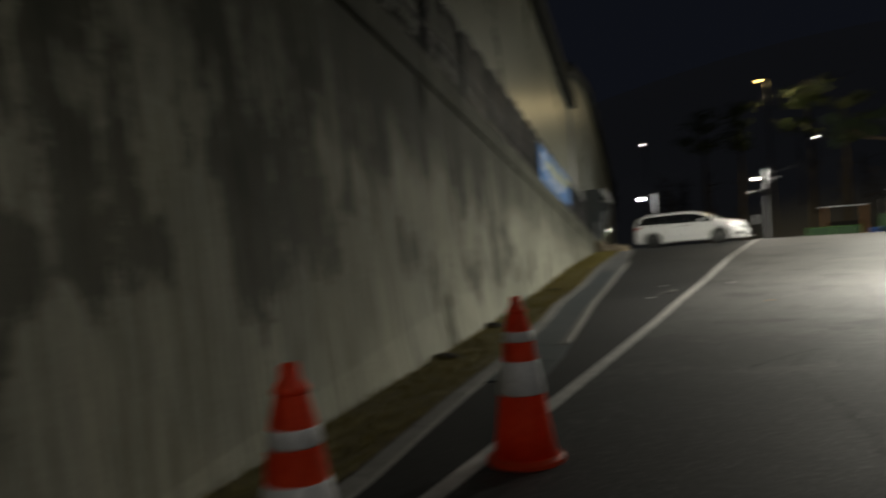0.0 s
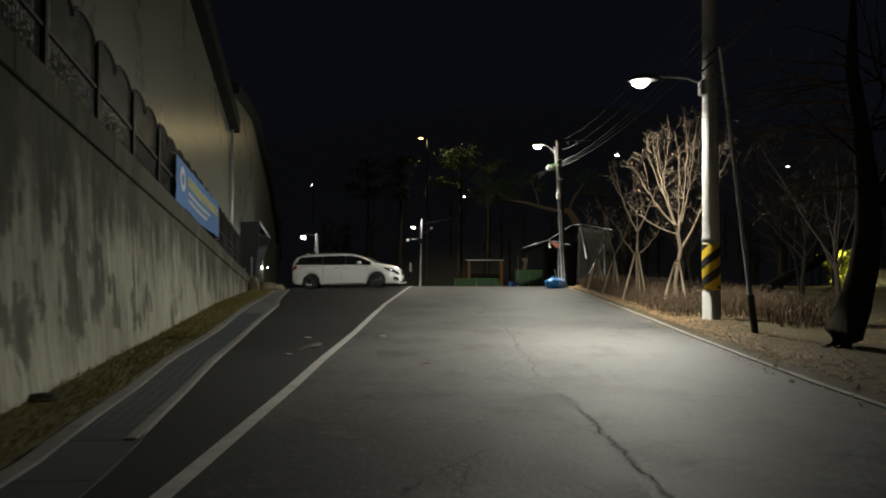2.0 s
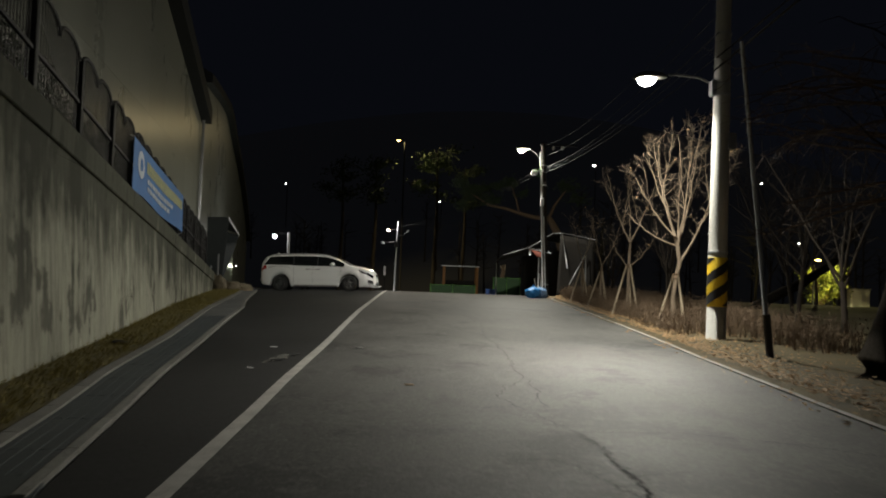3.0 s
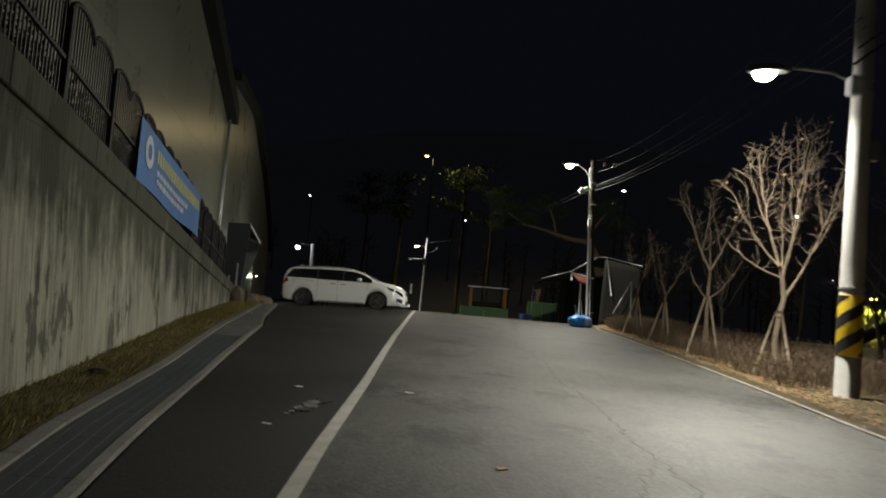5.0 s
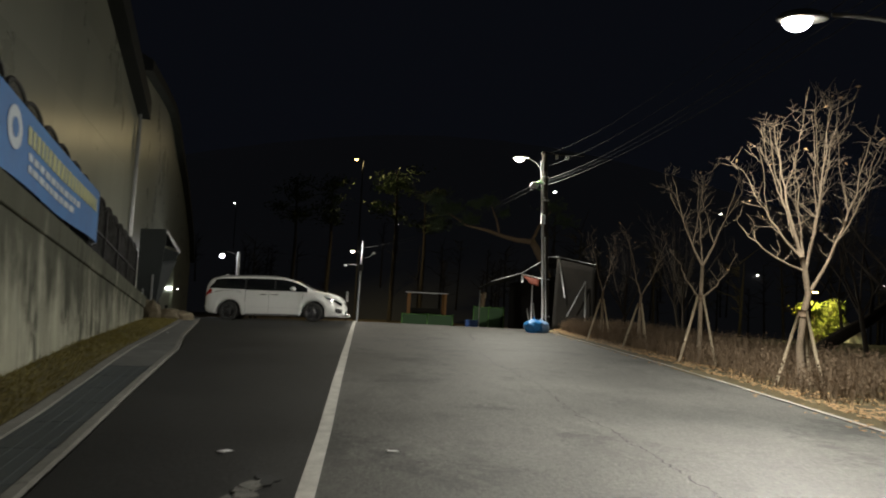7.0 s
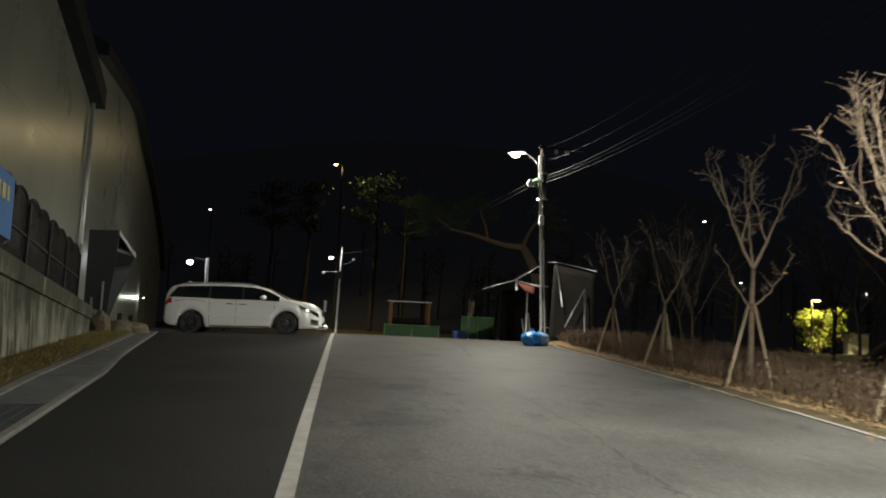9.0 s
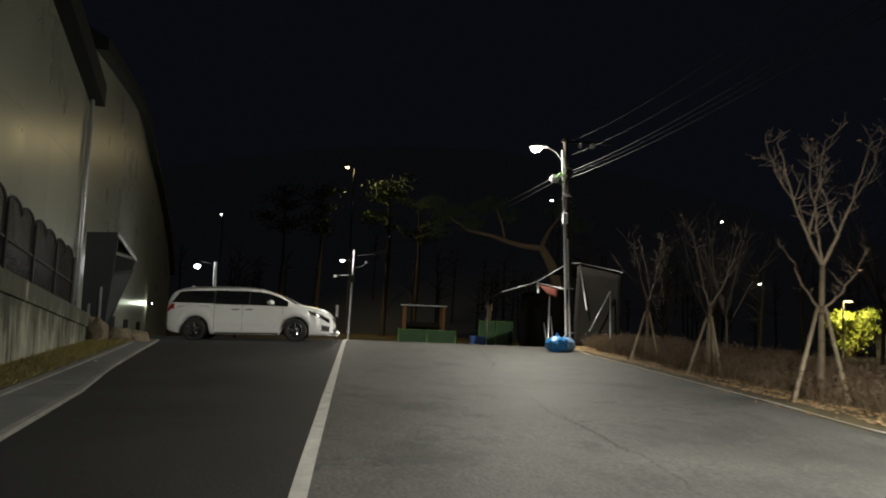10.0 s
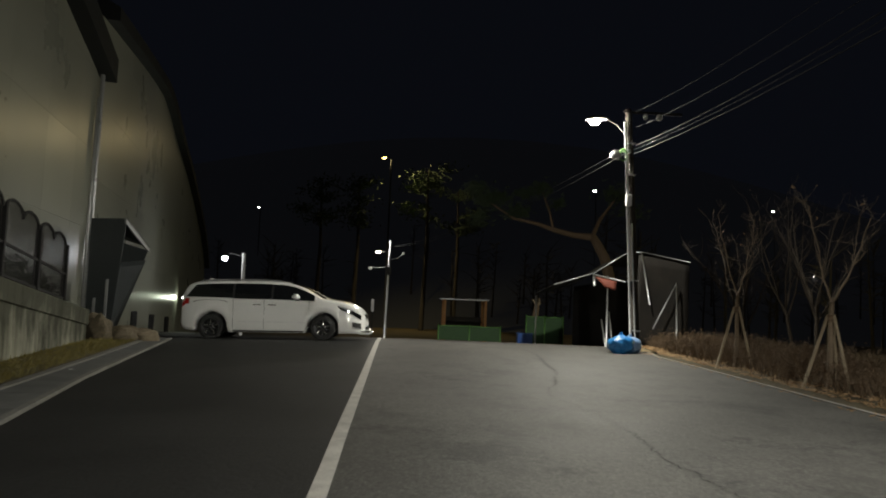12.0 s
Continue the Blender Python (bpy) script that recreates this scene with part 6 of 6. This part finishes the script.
def sheet(name, a, b, c, d, material, parent, sag=0.06, n=8, label=""):
    """A slack sheet between four corners."""
    a, b, c, d = map(Vector, (a, b, c, d))
    nn = (b - a).cross(d - a).normalized()
    v = []
    for i in range(n + 1):
        for j in range(n + 1):
            s, t = i / n, j / n
            p = a.lerp(b, s).lerp(d.lerp(c, s), t)
            p = p - nn * (sag * 16 * s * (1 - s) * t * (1 - t) + 0.03 * noise.noise(p * 2.1))
            v.append(tuple(p))
    m = n + 1
    f = [(i * m + j, i * m + j + 1, i * m + m + j + 1, i * m + m + j) for i in range(n) for j in range(n)]
    me = make_mesh(name, v, f)
    ob = mesh_part(name, me, material, parent, label, smooth=True)
    mod = ob.modifiers.new("thickness", "SOLIDIFY")
    mod.thickness = 0.015
    return ob


roof = [(4.25, 2.51), (5.57, 2.94), (6.75, 3.70), (7.18, 3.72), (8.85, 3.45)]
for (xa, za), (xb, zb) in zip(roof, roof[1:]):
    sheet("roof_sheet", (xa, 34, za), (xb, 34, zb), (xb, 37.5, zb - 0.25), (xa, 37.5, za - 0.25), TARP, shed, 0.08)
    tube("roof_pipe", [(xa, 33.97, za + 0.02), (xb, 33.97, zb + 0.02)], 0.018, STEEL, shed, 8, "pale roof pipe")
for p0, p1, r in (((7.18, 33.95, 3.7), (7.48, 33.95, 2.0), 0.03), ((8.38, 33.95, 2.7), (8.42, 33.95, land(8.4, 34) - 0.05), 0.03), ((6.05, 33.95, 2.9), (6.05, 33.95, land(6, 34) - 0.05), 0.03), ((5.85, 33.9, 1.45), (6.02, 33.9, land(6, 34) - 0.05), 0.028), ((6.1, 33.9, 1.7), (6.25, 33.9, land(6, 34) - 0.05), 0.028), ((5.55, 33.95, 2.92), (6.65, 33.95, 2.72), 0.03), ((7.6, 33.95, 1.2), (8.38, 33.95, 2.75), 0.022), ((8.8, 37.4, 3.2), (8.8, 37.4, land(8.8, 37.4) - 0.05), 0.03), ((4.3, 37.4, 2.2), (4.3, 37.4, land(4.3, 37.4) - 0.05), 0.03), ((5.6, 34.0, 2.9), (5.62, 34.0, 2.55), 0.05)):
    tube("pipe", [p0, p1], r, STEEL, shed, 8, "pale pipe")
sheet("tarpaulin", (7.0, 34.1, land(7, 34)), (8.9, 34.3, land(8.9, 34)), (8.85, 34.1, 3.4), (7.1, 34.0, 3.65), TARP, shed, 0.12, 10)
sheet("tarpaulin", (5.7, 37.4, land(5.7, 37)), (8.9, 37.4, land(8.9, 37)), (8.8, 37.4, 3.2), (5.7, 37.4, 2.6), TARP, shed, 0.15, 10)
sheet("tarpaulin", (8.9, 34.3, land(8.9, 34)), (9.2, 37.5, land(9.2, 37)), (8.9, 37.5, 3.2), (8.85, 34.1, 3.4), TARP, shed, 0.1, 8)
sheet("red_flap", (5.62, 33.93, 2.85), (6.35, 33.93, 2.72), (6.3, 33.9, 2.42), (5.95, 33.9, 2.5), REDTARP, shed, 0.03, 5, "torn red tarpaulin flap")


def mesh_fence(x0, x1, y, z_top, name_label):
    fn = thing("green_fence", name_label, "fence", group="green fences")
    zb = min(land(x0, y), land(x1, y)) - 0.05
    n = max(2, round((x1 - x0) / 1.5))
    for k in range(n + 1):
        x = x0 + (x1 - x0) * k / n
        tube("post", [(x, y, zb), (x, y, z_top + 0.06)], 0.03, GREENTUBE, fn, 8, "light green post")
    for k in range(n):
        xa, xb = x0 + (x1 - x0) * k / n + 0.03, x0 + (x1 - x0) * (k + 1) / n - 0.03
        part("mesh_sheet", box((xb - xa, 0.02, z_top - zb - 0.12), ((xa + xb) / 2, y + 0.02, (z_top + zb) / 2 + 0.04), 0.004), GREEN, fn)
        tube("rail", [(xa, y, z_top), (xb, y, z_top)], 0.018, GREENTUBE, fn, 6)


mesh_fence(0.8, 3.4, 40.6, 0.86, "low green mesh fence below the crest")
mesh_fence(4.45, 6.0, 40.4, 1.38, "green sheet gate panel between light green posts")
crate = thing("blue_crate", "blue plastic crate beside the green gate", "crate")
cx, cy = 4.25, 39.6
cz = land(cx, cy)
part("bin", box((0.6, 0.45, 0.42), (cx, cy, cz + 0.21), 0.03), mat("crate_blue", (0.01, 0.05, 0.22), (0.02, 0.09, 0.34), 6, 0.5, 0.1), crate)
part("rim", box((0.66, 0.5, 0.05), (cx, cy, cz + 0.42), 0.015), mat("crate_rim", (0.02, 0.08, 0.30), (0.03, 0.12, 0.40), 6, 0.5, 0.1), crate)
stump = thing("dead_stump", "broken pale tree stump behind the gate", "stump")
tube("trunk", [(5.1, 42, land(5.1, 42) - 0.1), (5.08, 42, 1.3), (5.17, 42, 1.75), (5.12, 42, 2.15)], [0.17, 0.14, 0.12, 0.06], TWIG, stump, 9)
tube("branch", [(5.1, 42, 1.7), (5.28, 42, 1.95), (5.26, 42, 2.2)], [0.08, 0.05, 0.02], STAKE, stump, 7)
tube("branch", [(5.12, 42, 1.9), (4.95, 42, 2.12)], [0.06, 0.02], STAKE, stump, 7)


hut = thing("shelter", "open wooden shelter with thin flat roof and orange posts", "shelter")
zh = land(3, 60)
part("roof", box((3.3, 2.4, 0.07), (3.45, 61, 2.16), 0.02), STEEL, hut, "pale thin roof")
for x, y in ((2.1, 60), (4.9, 60), (2.1, 62), (4.9, 62)):
    part("post", box((0.17, 0.17, 2.14 - zh + 0.1), (x, y, (2.14 + zh) / 2 - 0.05), 0.015), ORANGEWOOD, hut, "orange timber post")
part("counter", box((2.7, 0.6, 0.08), (3.5, 61.6, zh + 1.3), 0.02), TARP, hut)
part("back_panel", box((2.7, 0.05, 1.2), (3.5, 62.1, zh + 1.0), 0.01), TARP, hut)

# lit garden far right
zg = land(28, 49)
bush = thing("lit_bush", "leafy bush lit yellow by a garden lamp", "bush")
rng = random.Random(91)
v, f = [], []
blobs = [(Vector((28.6 + rng.uniform(-1.6, 1.6), 49.3 + rng.uniform(-0.9, 0.9), zg + rng.uniform(0.7, 2.8))), rng.uniform(0.35, 0.75)) for k in range(15)]
for c, s in blobs:
    for n in range(190):
        leaf_into(v, f, c + Vector((rng.gauss(0, 0.5), rng.gauss(0, 0.5), rng.gauss(0, 0.4))) * s, rng, 0.12)
mesh_part("foliage", make_mesh("foliage", v, f), BUSHLEAF, bush)
v, f = [], []
for c, s in blobs:
    tube_into(v, f, [(28.6, 49.3, zg - 0.1), tuple(Vector((28.6, 49.3, zg + 0.5)).lerp(c, 0.4)), tuple(c)], [0.07, 0.045, 0.015], 5)
mesh_part("stems", make_mesh("stems", v, f), BARK, bush)
gl = thing("garden_lamp", "small yellow garden lamp on a post", "lamp")
tube("post", [(27.3, 47.9, zg - 0.1), (27.3, 47.9, 3.35)], 0.05, STEEL_DARK, gl, 8)
part("head", box((0.45, 0.3, 0.10), (27.45, 47.7, 3.42), 0.03), STEEL_DARK, gl)
part("lens", box((0.34, 0.24, 0.06), (27.45, 47.66, 3.35), 0.015), LITYELLOW, gl)
cab = thing("cabinet", "pale cabinet in the lamp-lit garden", "cabinet")
part("body", box((1.3, 0.7, 1.6), (31.5, 49.6, zg + 0.8), 0.03), WHITE, cab)
part("roof", box((1.45, 0.85, 0.08), (31.5, 49.6, zg + 1.64), 0.02), STEEL, cab)
part("door_panel", box((0.55, 0.03, 1.3), (31.2, 49.24, zg + 0.8), 0.01), WHITE, cab)
part("door_panel", box((0.55, 0.03, 1.3), (31.8, 49.24, zg + 0.8), 0.01), WHITE, cab)
